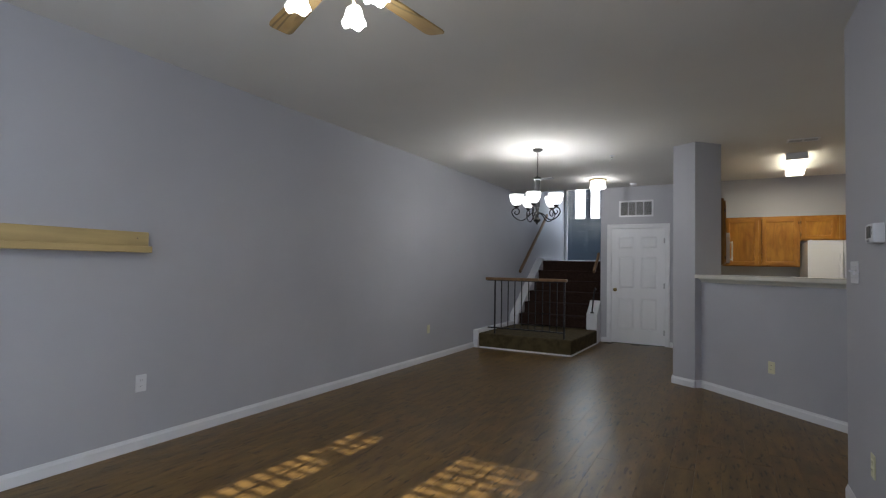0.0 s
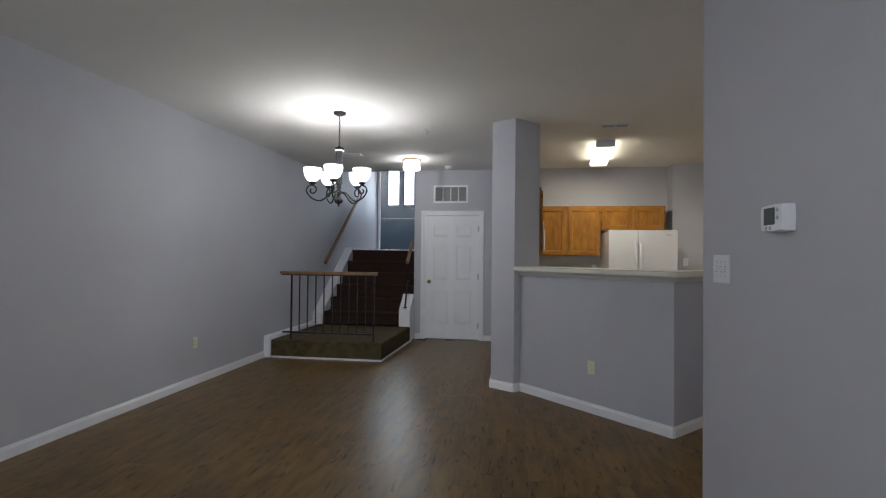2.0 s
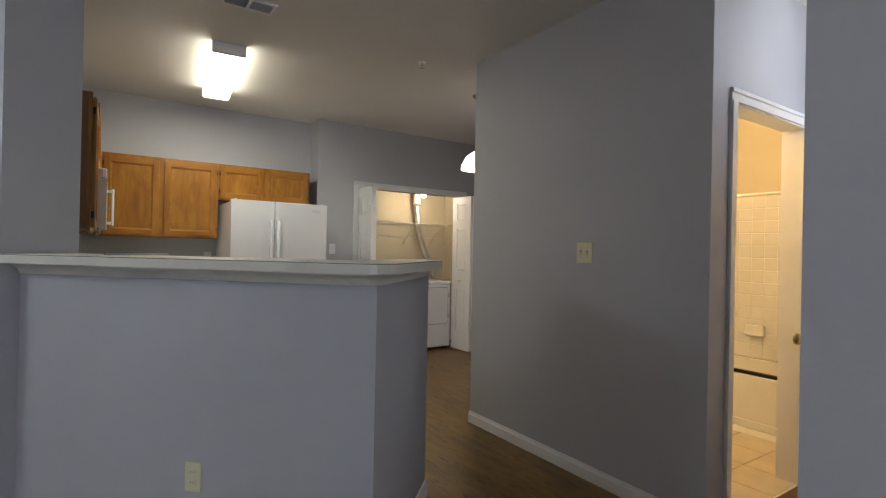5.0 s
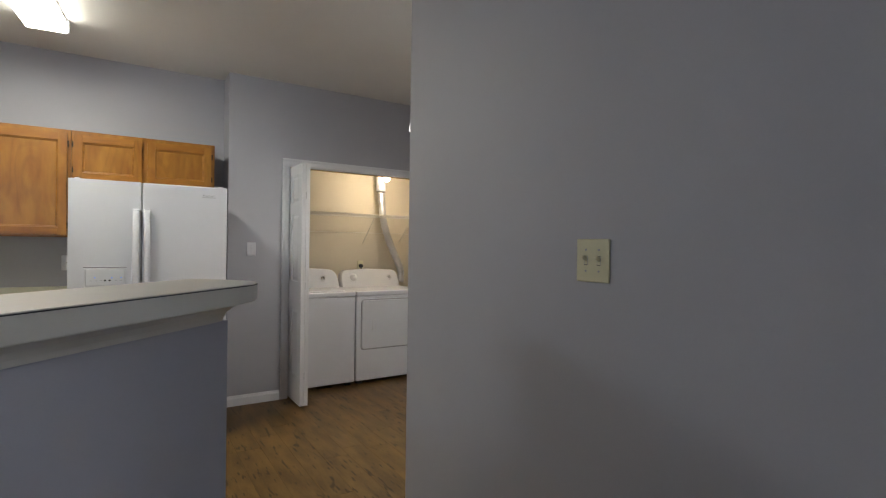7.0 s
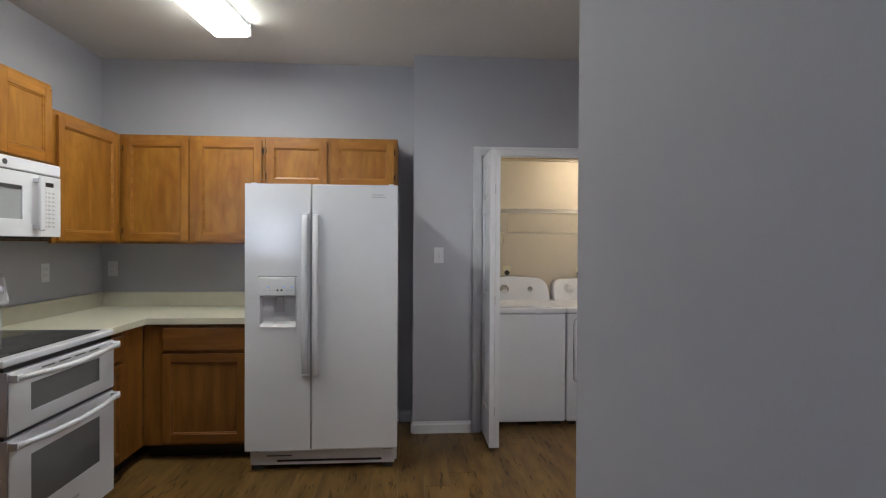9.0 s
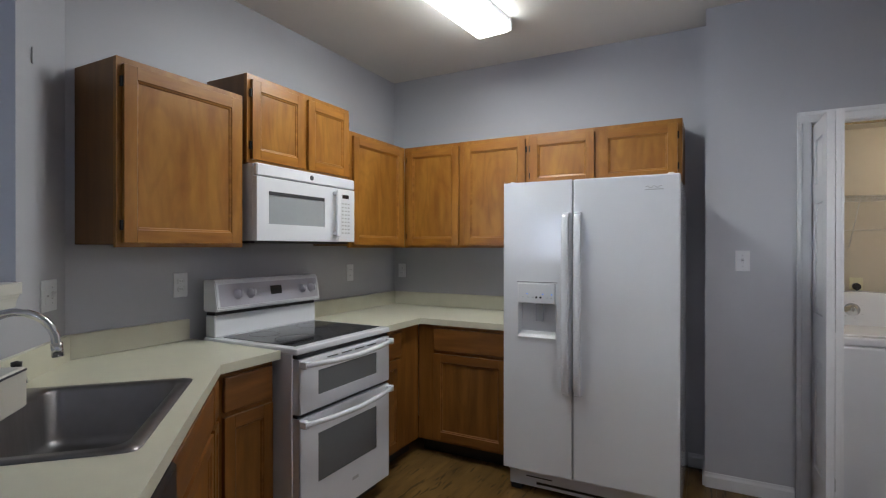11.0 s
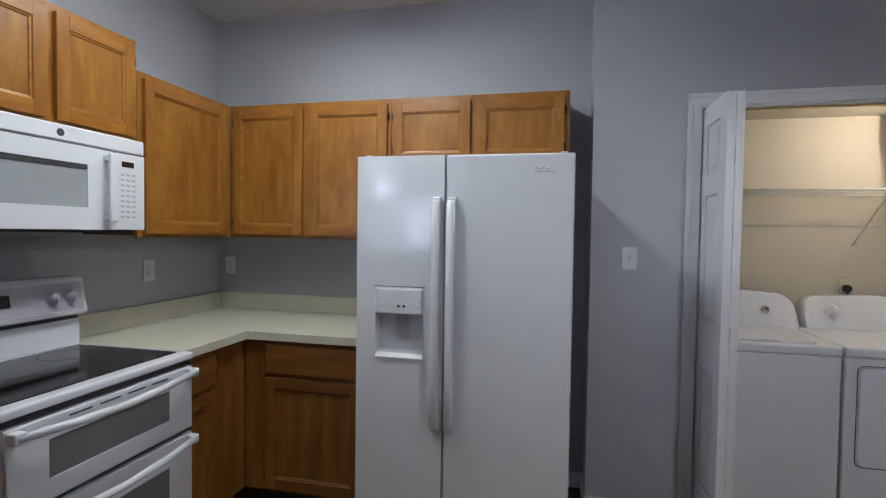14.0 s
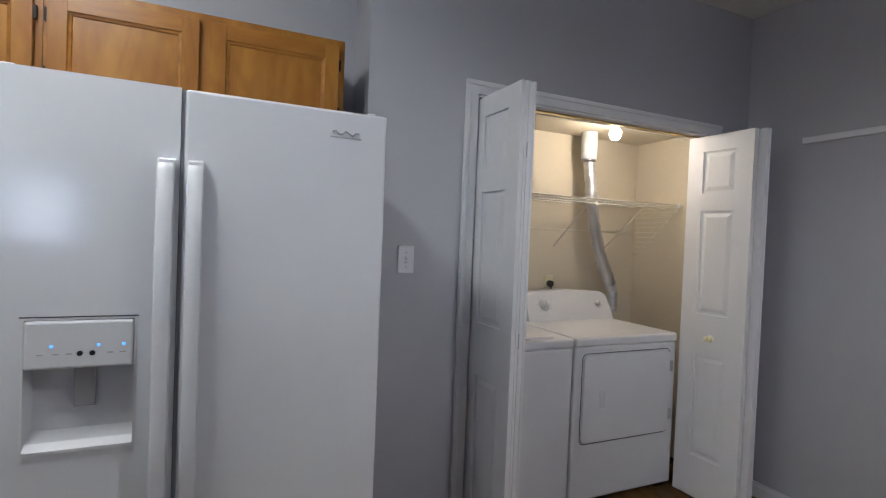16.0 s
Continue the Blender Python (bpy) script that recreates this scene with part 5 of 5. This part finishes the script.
for x in (-0.12, -0.095, -0.07, 0.07, 0.095, 0.12):
    for z in (-0.02, 0.0, 0.02):
        bx("key", (x - 0.006, -0.0022, z - 0.002, x + 0.006, -0.0013, z + 0.002), GREYP, rg, m=PT(0.40))
for x in (0.13, 0.215, 0.61, 0.69):
    bm = bmesh.new()
    lathe(bm, [(0.0, 0.032), (0.019, 0.03), (0.022, 0.012), (0.028, 0.0)], seg=18)
    box(bm, -0.003, -0.02, 0.03, 0.003, 0.02, 0.035)
    part("knob", bm, SILVER, rg, "", PT(x) @ pose(0, -0.001, 0.0, 90))
for z0, z1, wz0, wz1 in ((0.625, 0.872, 0.69, 0.805), (0.08, 0.605, 0.28, 0.51)):
    dr = new("oven_door")
    dr.parent = rg
    bm = bmesh.new()
    frame_slab(bm, 0.01, z0, 0.746, z1, 0.135, wz0, 0.62, wz1, -0.035, 0.008)
    bmesh.ops.bevel(bm, geom=[e for e in bm.edges if all(v.co.y < 0 for v in e.verts) and all(v.co.x < 0.1 or v.co.x > 0.7 for v in e.verts)], offset=0.004, segments=2, affect="EDGES")
    part("door_panel", bm, APPL, dr)
    bx("window", (0.135, -0.032, wz0, 0.62, -0.02, wz1), OVENGL, dr, "grey oven window")
    bm = bmesh.new()
    zh = z1 - 0.022
    tube(bm, [(0.02, -0.06, zh), (0.2, -0.078, zh - 0.008), (0.378, -0.085, zh - 0.012), (0.556, -0.078, zh - 0.008), (0.736, -0.06, zh)], 0.013, 10)
    box(bm, 0.012, -0.07, zh - 0.016, 0.045, -0.034, zh + 0.016, 0.003)
    box(bm, 0.711, -0.07, zh - 0.016, 0.744, -0.034, zh + 0.016, 0.003)
    part("handle", bm, APPL, dr)
bx("door_gap", (0.008, -0.02, 0.608, 0.748, 0.008, 0.622), BLACK, rg)
bx("door_gap", (0.008, -0.02, 0.876, 0.748, 0.008, 0.892), BLACK, rg)
for x in (0.20, 0.31, 0.42, 0.53):
    bx("vent_slot", (x, -0.037, 0.852, x + 0.08, -0.0345, 0.857), SEAM, rg)
bx("badge", (0.40, -0.0365, 0.185, 0.45, -0.0348, 0.20), GREYP, rg)

# ---- refrigerator ----
fx0, fx1, fy = 1.126, 2.046, 8.455
fr = root("refrigerator", pose(fx0, fy, 0), "white side-by-side refrigerator with an ice and water dispenser", "refrigerator")
W = fx1 - fx0
bx("body", (0.006, 0.09, 0.03, W - 0.006, 0.80, 1.735), APPLT, fr, bev=0.004)
sp = 0.394
bm = bmesh.new()
dx0, dx1, dz0, dz1 = 0.085, 0.308, 0.868, 1.192
frame_slab(bm, 0.002, 0.135, sp - 0.004, 1.752, dx0, dz0, dx1, dz1, 0, 0.078)
part("freezer_door", bm, APPLT, fr, "white freezer door")
bx("fridge_door", (sp + 0.004, 0, 0.135, W - 0.002, 0.078, 1.752), APPLT, fr, "white refrigerator door", 0.008, seg=2)
bx("door_seam", (sp - 0.0035, 0.012, 0.14, sp + 0.0035, 0.076, 1.75), GREYP, fr)
bx("gasket", (0.012, 0.0785, 0.135, W - 0.012, 0.0895, 1.735), GREYP, fr)
for s, x in ((0, sp - 0.052), (1, sp + 0.012)):
    bm = bmesh.new()
    pts = [(x + 0.02, -0.012, 1.575), (x + 0.02, -0.035, 1.545), (x + 0.02, -0.042, 1.3), (x + 0.02, -0.046, 1.08), (x + 0.02, -0.042, 0.86), (x + 0.02, -0.035, 0.625), (x + 0.02, -0.010, 0.592)]
    L = []
    for p in pts:
        L.append([bm.verts.new((p[0] + u, p[1] + v, p[2])) for u, v in ((-0.019, 0.0), (-0.014, -0.008), (0.014, -0.008), (0.019, 0.0), (0.017, 0.014), (-0.017, 0.014))])
    for a, b in zip(L, L[1:]):
        for j in range(6):
            f = bm.faces.new((a[j], a[(j + 1) % 6], b[(j + 1) % 6], b[j]))
            f.smooth = True
    bm.faces.new(L[0]), bm.faces.new(L[-1][::-1])
    box(bm, x + 0.005, -0.03, 1.545, x + 0.035, -0.0005, 1.57)
    box(bm, x + 0.005, -0.03, 0.60, x + 0.035, -0.0005, 0.625)
    part("handle", bm, APPL, fr, "long white curved handle")
dp = new("dispenser")
dp.parent = fr
bx("cavity_back", (dx0, 0.0705, dz0, dx1, 0.078, dz1), PLASTIC, dp)
bm = frame_slab(bmesh.new(), dx0, dz0, dx1, dz1, dx0 + 0.005, dz0 + 0.012, dx1 - 0.005, dz1 - 0.004, -0.002, 0.07)
part("cavity", bm, PLASTIC, dp)
bm = bmesh.new()
box(bm, dx0 + 0.0055, -0.008, 1.075, dx1 - 0.0055, 0.06, dz1 - 0.0065, 0.006, 2)
part("panel", bm, PLASTIC, dp, "white dispenser panel")
bx("paddle", (dx0 + 0.09, 0.045, 0.97, dx0 + 0.135, 0.055, 1.07), GREYP, dp, "grey paddle", 0.003)
bm = bmesh.new()
a = [bm.verts.new((dx0 + 0.0055, y, z)) for y, z in ((-0.006, dz0 + 0.0125), (-0.006, dz0 + 0.02), (0.012, dz0 + 0.034), (0.0695, dz0 + 0.044), (0.0695, dz0 + 0.0125))]
b = [bm.verts.new((dx1 - 0.0055, v.co.y, v.co.z)) for v in a]
bm.faces.new(a), bm.faces.new(b[::-1])
for k in range(5):
    bm.faces.new((a[k], a[(k + 1) % 5], b[(k + 1) % 5], b[k]))
part("drip_tray", bm, PLASTIC, dp)
bx("outline", (dx0 - 0.0035, -0.0012, dz1 + 0.0002, dx1 + 0.0035, 0.0, dz1 + 0.0032), SEAM, dp, "dark line over the dispenser")
for x, mt in ((0.055, LED), (0.145, LED), (0.195, LED)):
    bx("indicator", (dx0 + x, -0.0095, 1.125, dx0 + x + 0.006, -0.0075, 1.131), mt, dp, "small blue light")
for x in (0.112, 0.136):
    bm = bmesh.new()
    tube(bm, [(dx0 + x, -0.011, 1.11), (dx0 + x, -0.008, 1.11)], 0.006, 12)
    part("button", bm, BLACK, dp)
for x in (0.03, 0.06, 0.085, 0.165, 0.19):
    bx("legend", (dx0 + x, -0.009, 1.108, dx0 + x + 0.012, -0.0078, 1.111), GREYP, dp)
bx("badge", (W - 0.165, -0.0018, 1.675, W - 0.078, -0.0005, 1.679), GREYP, fr, "grey badge")
bm = bmesh.new()
pts = [(W - 0.16 + 0.0095 * k, -0.001, 1.69 + 0.006 * math.sin(k * 1.9)) for k in range(9)]
tube(bm, pts, 0.0025, 5)
part("emblem", bm, GREYP, fr)
for x in (0.03, W - 0.06):
    bx("hinge_cover", (x, 0.02, 1.7525, x + 0.03, 0.10, 1.760), PLASTIC, fr, "", 0.004)
bx("grille", (0.02, 0.055, 0.025, W - 0.02, 0.089, 0.125), PLASTIC, fr, "white toe grille", 0.004)
bx("grille_slot", (0.18, 0.052, 0.045, W - 0.10, 0.0545, 0.058), BLACK, fr)
bx("grille_slot", (0.12, 0.052, 0.08, 0.27, 0.0545, 0.086), SEAM, fr)
for x in (0.03, W - 0.09):
    bx("foot", (x, 0.05, 0.0, x + 0.06, 0.12, 0.0245), RUBBER, fr, "dark foot")
    bx("hinge_bracket", (x, 0.01, 0.1255, x + 0.06, 0.06, 0.134), GREYP, fr)

# ---- washer and dryer ----
def laundry(x, w, label, name, dryer):
    r = root(name, pose(x, 9.145, 0), label, name.replace("_", " "))
    bx("body", (0, 0, 0.03, w, 0.66, 0.86), APPL, r, bev=0.012, seg=2)
    bx("foot", (0.03, 0.03, 0, 0.08, 0.08, 0.0295), RUBBER, r)
    bx("foot", (w - 0.08, 0.03, 0, w - 0.03, 0.08, 0.0295), RUBBER, r)
    bx("top", (-0.001, -0.006, 0.8605, w + 0.001, 0.66, 0.91), APPL, r, "", 0.014, seg=3)
    bm = bmesh.new()
    x0, x1, yf, ht, rc = (0.045, w - 0.012, 0.50, 0.19, 0.075) if dryer else (0.05, w + 0.004, 0.44, 0.205, 0.10)
    out = [(x0, 0.0), (x0 + 0.004, 0.07)] + [(x0 + 0.01 + rc - rc * math.cos(radians(t)), ht - 0.012 - rc * 0.8 + rc * 0.8 * math.sin(radians(t))) for t in (0, 20, 40, 60, 80)]
    out += [((x0 + x1) / 2, ht)] + [(x0 + x1 - x, z) for x, z in out[::-1]]
    mid = (x0 + x1) / 2
    rings = []
    for k, y, dz in ((0.985, 0.0, -0.004), (1.0, 0.008, 0.0), (1.0, 0.14, 0.0), (0.99, 0.15, -0.004)):
        rings.append([bm.verts.new((mid + (x - mid) * k, min(0.66, yf + y + 0.42 * z), 0.9105 + max(0.0, z + dz * (z > 0)))) for x, z in out])
    for p, q in zip(rings, rings[1:]):
        for j in range(len(out)):
            f = bm.faces.new((p[j], p[(j + 1) % len(out)], q[(j + 1) % len(out)], q[j]))
            f.smooth = True
    bm.faces.new(rings[0]), bm.faces.new(rings[-1][::-1])
    part("console", bm, APPL, r, "rounded sloping white control console")
    kn = [(0.185, 0.034), (w - 0.125, 0.018)] if dryer else [(0.12, 0.022), (0.30, 0.032), (w - 0.165, 0.018)]
    KM = lambda x: pose(x, yf + 0.042 - 0.003, 1.010, 67)
    for kx, kr in kn:
        bm = bmesh.new()
        lathe(bm, [(0.0, 0.024), (kr * 0.8, 0.022), (kr * 0.85, 0.006), (kr * 1.25, 0.004), (kr * 1.25, 0.0)], seg=20)
        box(bm, -0.003, -kr * 0.7, 0.02, 0.003, kr * 0.7, 0.028)
        part("knob", bm, PLASTIC if dryer else CHROME, r, "round control knob", KM(kx))
        for j in range(7):
            bb = radians(30 + j * 50)
            bx("mark", (-0.0045, -0.0012, 0, 0.0045, 0.0012, 0.0025), GREYP, r, m=KM(kx) @ pose(kr * 1.7 * math.cos(bb), kr * 1.7 * math.sin(bb), -0.001))
    if dryer:
        bm = bmesh.new()
        pts = rrect(0.315, 0.24, 0.03, 0)
        a = [bm.verts.new((w / 2 + p[0], -0.0005, 0.58 + p[1])) for p in pts]
        b = [bm.verts.new((w / 2 + p[0] * 0.985, -0.012, 0.58 + p[1] * 0.98)) for p in pts]
        bm.faces.new(b)
        for k in range(len(a)):
            bm.faces.new((a[k], a[(k + 1) % len(a)], b[(k + 1) % len(a)], b[k]))
        part("door", bm, APPL, r, "white dryer door")
        bm = bmesh.new()
        q = [(w / 2 + p[0] * 1.012, -0.0012, 0.58 + p[1] * 1.014) for p in pts]
        tube(bm, q + [q[0]], 0.0022, 5, False)
        part("door_seam", bm, SEAM, r)
        bm = bmesh.new()
        for d in ((0.165, -0.016, 0.52, 0.172, -0.012, 0.63), (0.20, -0.016, 0.52, 0.207, -0.012, 0.63), (0.172, -0.016, 0.622, 0.20, -0.012, 0.63), (0.172, -0.016, 0.52, 0.20, -0.012, 0.526)):
            box(bm, *d)
        part("door_pull", bm, PLASTIC, r)
        for z in (0.44, 0.72):
            bx("hinge", (w - 0.052, -0.01, z - 0.03, w - 0.03, -0.0005, z + 0.03), GREYP, r)
    else:
        bm = bmesh.new()
        pts = rrect(0.26, 0.21, 0.03, 0)
        a = [bm.verts.new((w / 2 + p[0], 0.245 + p[1], 0.9105)) for p in pts]
        b = [bm.verts.new((w / 2 + p[0] * 0.98, 0.245 + p[1] * 0.98, 0.92)) for p in pts]
        bm.faces.new(b)
        for k in range(len(a)):
            bm.faces.new((a[k], a[(k + 1) % len(a)], b[(k + 1) % len(a)], b[k]))
        part("lid", bm, APPL, r, "white washer lid")
        bx("lid_grip", (w / 2 - 0.09, 0.028, 0.9105, w / 2 + 0.09, 0.034, 0.915), GREYP, r)
    return r


laundry(2.632, 0.688, "white top-loading washing machine with a sloping console", "washing_machine", False)
laundry(3.332, 0.738, "white clothes dryer with a square front door", "clothes_dryer", True)

# closet shelf, duct, bulb
ws = root("wire_shelf", pose(2.52, 9.45, 1.685), "white wire shelf above the washer and dryer", "shelf")
SW, SD = 1.86, 0.39
for y, z in ((0, 0), (0, -0.03), (0.13, 0.0), (0.26, 0.0), (SD, 0)):
    part("long_wire", tube(bmesh.new(), [(0, y, z), (SW, y, z)], 0.0035, 6), WIRE, ws)
w0 = tube(bmesh.new(), [(0, 0.0, -0.03), (0, 0.0, 0.003), (0, SD, 0.003)], 0.0016, 4)
w0 = part("cross_wire", w0, WIRE, ws, "", pose(0.01, 0, 0))
for k in range(1, 73):
    s = new("cross_wire", w0.data)
    s.parent, s.matrix_basis = ws, pose(0.01 + k * 0.0255, 0, 0)
for x in (0.42, 1.15, 1.60):
    bm = bmesh.new()
    tube(bm, [(x, 0.02, -0.01), (x + 0.02, SD + 0.012, -0.30)], 0.0035, 6)
    part("brace", bm, WIRE, ws)
bm = bmesh.new()
for k in range(9):
    z = -0.04 - k * 0.035
    tube(bm, [(SW + 0.03, 0.02 + k * 0.035, z), (SW + 0.03, SD, z)], 0.002, 5)
tube(bm, [(SW + 0.03, 0.0, 0.0), (SW + 0.03, SD, -0.36)], 0.003, 5)
part("side_basket", bm, WIRE, ws)
bx("end_bracket", (SW + 0.01, -0.01, -0.012, SW + 0.028, 0.015, 0.01), PLASTIC, ws)
wr = root("wall_wire", pose(2.52, 9.857, 1.50), "second wire rail low on the closet wall", "shelf rail")
bm = bmesh.new()
tube(bm, [(0.03, -0.004, 0), (1.85, -0.004, 0)], 0.003, 5)
part("rail", bm, WIRE, wr)
dt = root("dryer_duct", pose(3.845, 9.72, 0.95), "crinkled silver foil dryer duct with a taped white collar", "duct")
bm = bmesh.new()
path = [(0.27, 0.02, 0.0), (0.278, 0.02, 0.10), (0.25, 0.02, 0.19), (0.19, 0.02, 0.31), (0.115, 0.0, 0.45), (0.05, -0.03, 0.58), (0.008, -0.05, 0.70), (0.0, -0.03, 0.86), (0.0, 0.0, 1.02)]
pp = [Vector(p) for p in path]
fine, rr_ = [], []
rng = random.Random(3)
for a, b in zip(pp, pp[1:]):
    for k in range(9):
        fine.append(a.lerp(b, k / 9) + Vector((rng.gauss(0, 0.0015), rng.gauss(0, 0.0015), 0)))
        rr_.append(0.036 + (0.006 if len(fine) % 2 else -0.002) + rng.gauss(0, 0.001))
tube(bm, fine, rr_, 14)
part("foil_hose", bm, FOIL, dt)
bm = bmesh.new()
tube(bm, [(0, 0, 1.02), (0, 0, 1.199)], 0.053, 20)
part("collar", bm, PLASTIC, dt, "white duct collar")
bm = bmesh.new()
tube(bm, [(0, 0, 1.0), (0, 0, 1.019)], 0.045, 16)
part("clamp", bm, CHROME, dt)
cb = root("closet_bulb", pose(3.75, 9.38, 2.15), "bare lit bulb in a white ceiling socket", "light bulb")
bm = bmesh.new()
lathe(bm, [(0.05, 0.0), (0.048, -0.012), (0.022, -0.02), (0.02, -0.032), (0, -0.033)])
part("socket", bm, PLASTIC, cb)
bm = bmesh.new()
lathe(bm, [(0.0, -0.118), (0.022, -0.112), (0.036, -0.088), (0.034, -0.066), (0.016, -0.034)])
part("bulb", bm, BULB, cb, "lit bulb").visible_shadow = False
for x, z in ((2.996, 1.15), (3.665, 1.14)):
    hk = root("appliance_outlet", pose(x, 9.8595, z), "ivory appliance outlet with a black plug and cord", "outlet")
    bx("cover", (-0.035, -0.008, -0.035, 0.035, 0, 0.045), IVORY, hk, bev=0.003)
    bm = bmesh.new()
    tube(bm, [(0, -0.008, -0.01), (0, -0.035, -0.012)], 0.022, 14)
    tube(bm, [(0, -0.03, -0.02), (0.005, -0.035, -0.08), (0.0, -0.03, -0.16)], 0.006, 6)
    part("plug", bm, BLACK, hk, "black plug and cord")

# nook wall rail
nr = root("wall_rail", pose(4.4595, 7.0, 2.005), "narrow white rail on the nook wall", "wall rail")
bx("rail", (-0.018, 0, -0.016, 0, 1.73, 0.016), TRIM, nr, bev=0.003)

# ---- bathroom ----
tb = root("bathtub", pose(4.33, 4.94, 0.002), "cream enamelled bathtub with a dark caulk line", "bathtub")
bm = bmesh.new()
box(bm, 0, 0, 0, 0.06, 1.6, 0.405, 0.012, 2)
box(bm, 0.70, 0, 0, 0.765, 1.6, 0.405, 0.01)
box(bm, 0.06, 0, 0, 0.70, 0.08, 0.405, 0.01)
box(bm, 0.06, 1.52, 0, 0.70, 1.6, 0.405, 0.01)
box(bm, 0.06, 0.08, 0, 0.70, 1.52, 0.10)
part("shell", bm, TUB, tb)
bx("apron_ledge", (-0.012, 0.0, 0.0, -0.0005, 1.6, 0.06), TUB, tb, "", 0.004)
bx("door_track", (0.01, 0.01, 0.4055, 0.05, 1.59, 0.43), BRONZE, tb, "dark sliding door track")
cr_ = root("curtain_rod", pose(4.36, 4.95, 1.80), "white shower rod across the tub", "shower rod")
bm = bmesh.new()
tube(bm, [(0, -0.012, 0), (0, 1.59, 0)], 0.013, 12)
part("rod", bm, TUB, cr_)
sd = root("soap_dish", pose(5.085, 5.75, 0.66, 0, 0, -90), "white ceramic soap dish on the tiled wall", "soap dish")
bm = bmesh.new()
box(bm, -0.08, -0.055, -0.05, 0.08, 0.0, 0.05, 0.012, 3)
part("dish", bm, TUB, sd)
sbox("grout_wall", (5.092, 4.94, 0.41, 5.099, 6.54, 1.90), GROUT)
sbox("grout_floor", (2.667, 4.82, -0.011, 4.33, 6.545, 0.001), GROUT)
gw = bpy.data.objects["grout_wall"]
t0 = box(bmesh.new(), 0, 0, 0, 0.006, 0.1055, 0.1055, 0.002)
t0 = part("wall_tile", t0, TILE, gw, "", pose(5.0895, 4.942, 0.415))
for i in range(15):
    for j in range(13):
        if i or j:
            s = new("wall_tile", t0.data)
            s.parent, s.matrix_basis = gw, pose(5.0895, 4.942 + i * 0.1075, 0.415 + j * 0.1125)
gf = bpy.data.objects["grout_floor"]
t0 = box(bmesh.new(), 0, 0, 0, 0.296, 0.296, 0.006, 0.002)
t0 = part("floor_tile", t0, FTILE, gf, "", pose(2.67, 4.83, 0.0))
for i in range(5):
    for j in range(5):
        if i or j:
            s = new("floor_tile", t0.data)
            s.parent, s.matrix_basis = gf, pose(2.67 + i * 0.3, 4.83 + j * 0.3, 0.0)

# ---- floor planks ----
fl = bpy.data.objects["floor"]
PW, PL = 0.152, 1.22
rng = random.Random(11)


def plank(bm, x, y, w=PW, l=PL):
    g, c = 0.0003, 0.0007
    lo = [bm.verts.new(v) for v in ((x + g, y + g, -0.0118), (x + w - g, y + g, -0.0118), (x + w - g, y + l - g, -0.0118), (x + g, y + l - g, -0.0118))]
    mi = [bm.verts.new((v.co.x, v.co.y, -0.0012)) for v in lo]
    hi = [bm.verts.new(v) for v in ((x + c, y + c, 0.0), (x + w - c, y + c, 0.0), (x + w - c, y + l - c, 0.0), (x + c, y + l - c, 0.0))]
    bm.faces.new(hi)
    for a, b in ((lo, mi), (mi, hi)):
        for k in range(4):
            bm.faces.new((a[k], a[(k + 1) % 4], b[(k + 1) % 4], b[k]))


near, far = [], []
nx = int((4.6 + 3.57) / PW) + 1
for i in range(nx):
    x = -3.57 + i * PW
    y = -1.72 - rng.uniform(0, PL)
    while y < 9.98:
        cx, cy = x + PW / 2, y + PL / 2
        outside = cy < -1.72 or (cx > 0.9 and cy < 3.5) or (cx > 4.2 and cy < 4.8) or cy > 9.75
        if not (cx < -1.9 and cy > 8.4) and not outside:
            d = min(math.hypot(cx - px, cy - py) for px, py in ((-0.5, 2.0), (-1.0, 4.5), (0.0, 4.2), (1.8, 5.2), (1.9, 6.6), (1.2, 7.6)))
            (near if d < 1.9 else far).append((d, x, y))
        y += PL
near.sort()
far += near[300:]
near = near[:300]
b0 = bmesh.new()
plank(b0, 0, 0)
p0 = None
for d, x, y in near:
    if p0 is None:
        p0 = part("plank", b0, FLOOR, fl, "", pose(x, y, 0))
    else:
        s = new("plank", p0.data)
        s.parent, s.matrix_basis = fl, pose(x, y, 0)
bm = bmesh.new()
for d, x, y in far:
    plank(bm, x, y)
fo = part("planks", bm, FLOOR, fl)
fo["kind"] = "stuff"
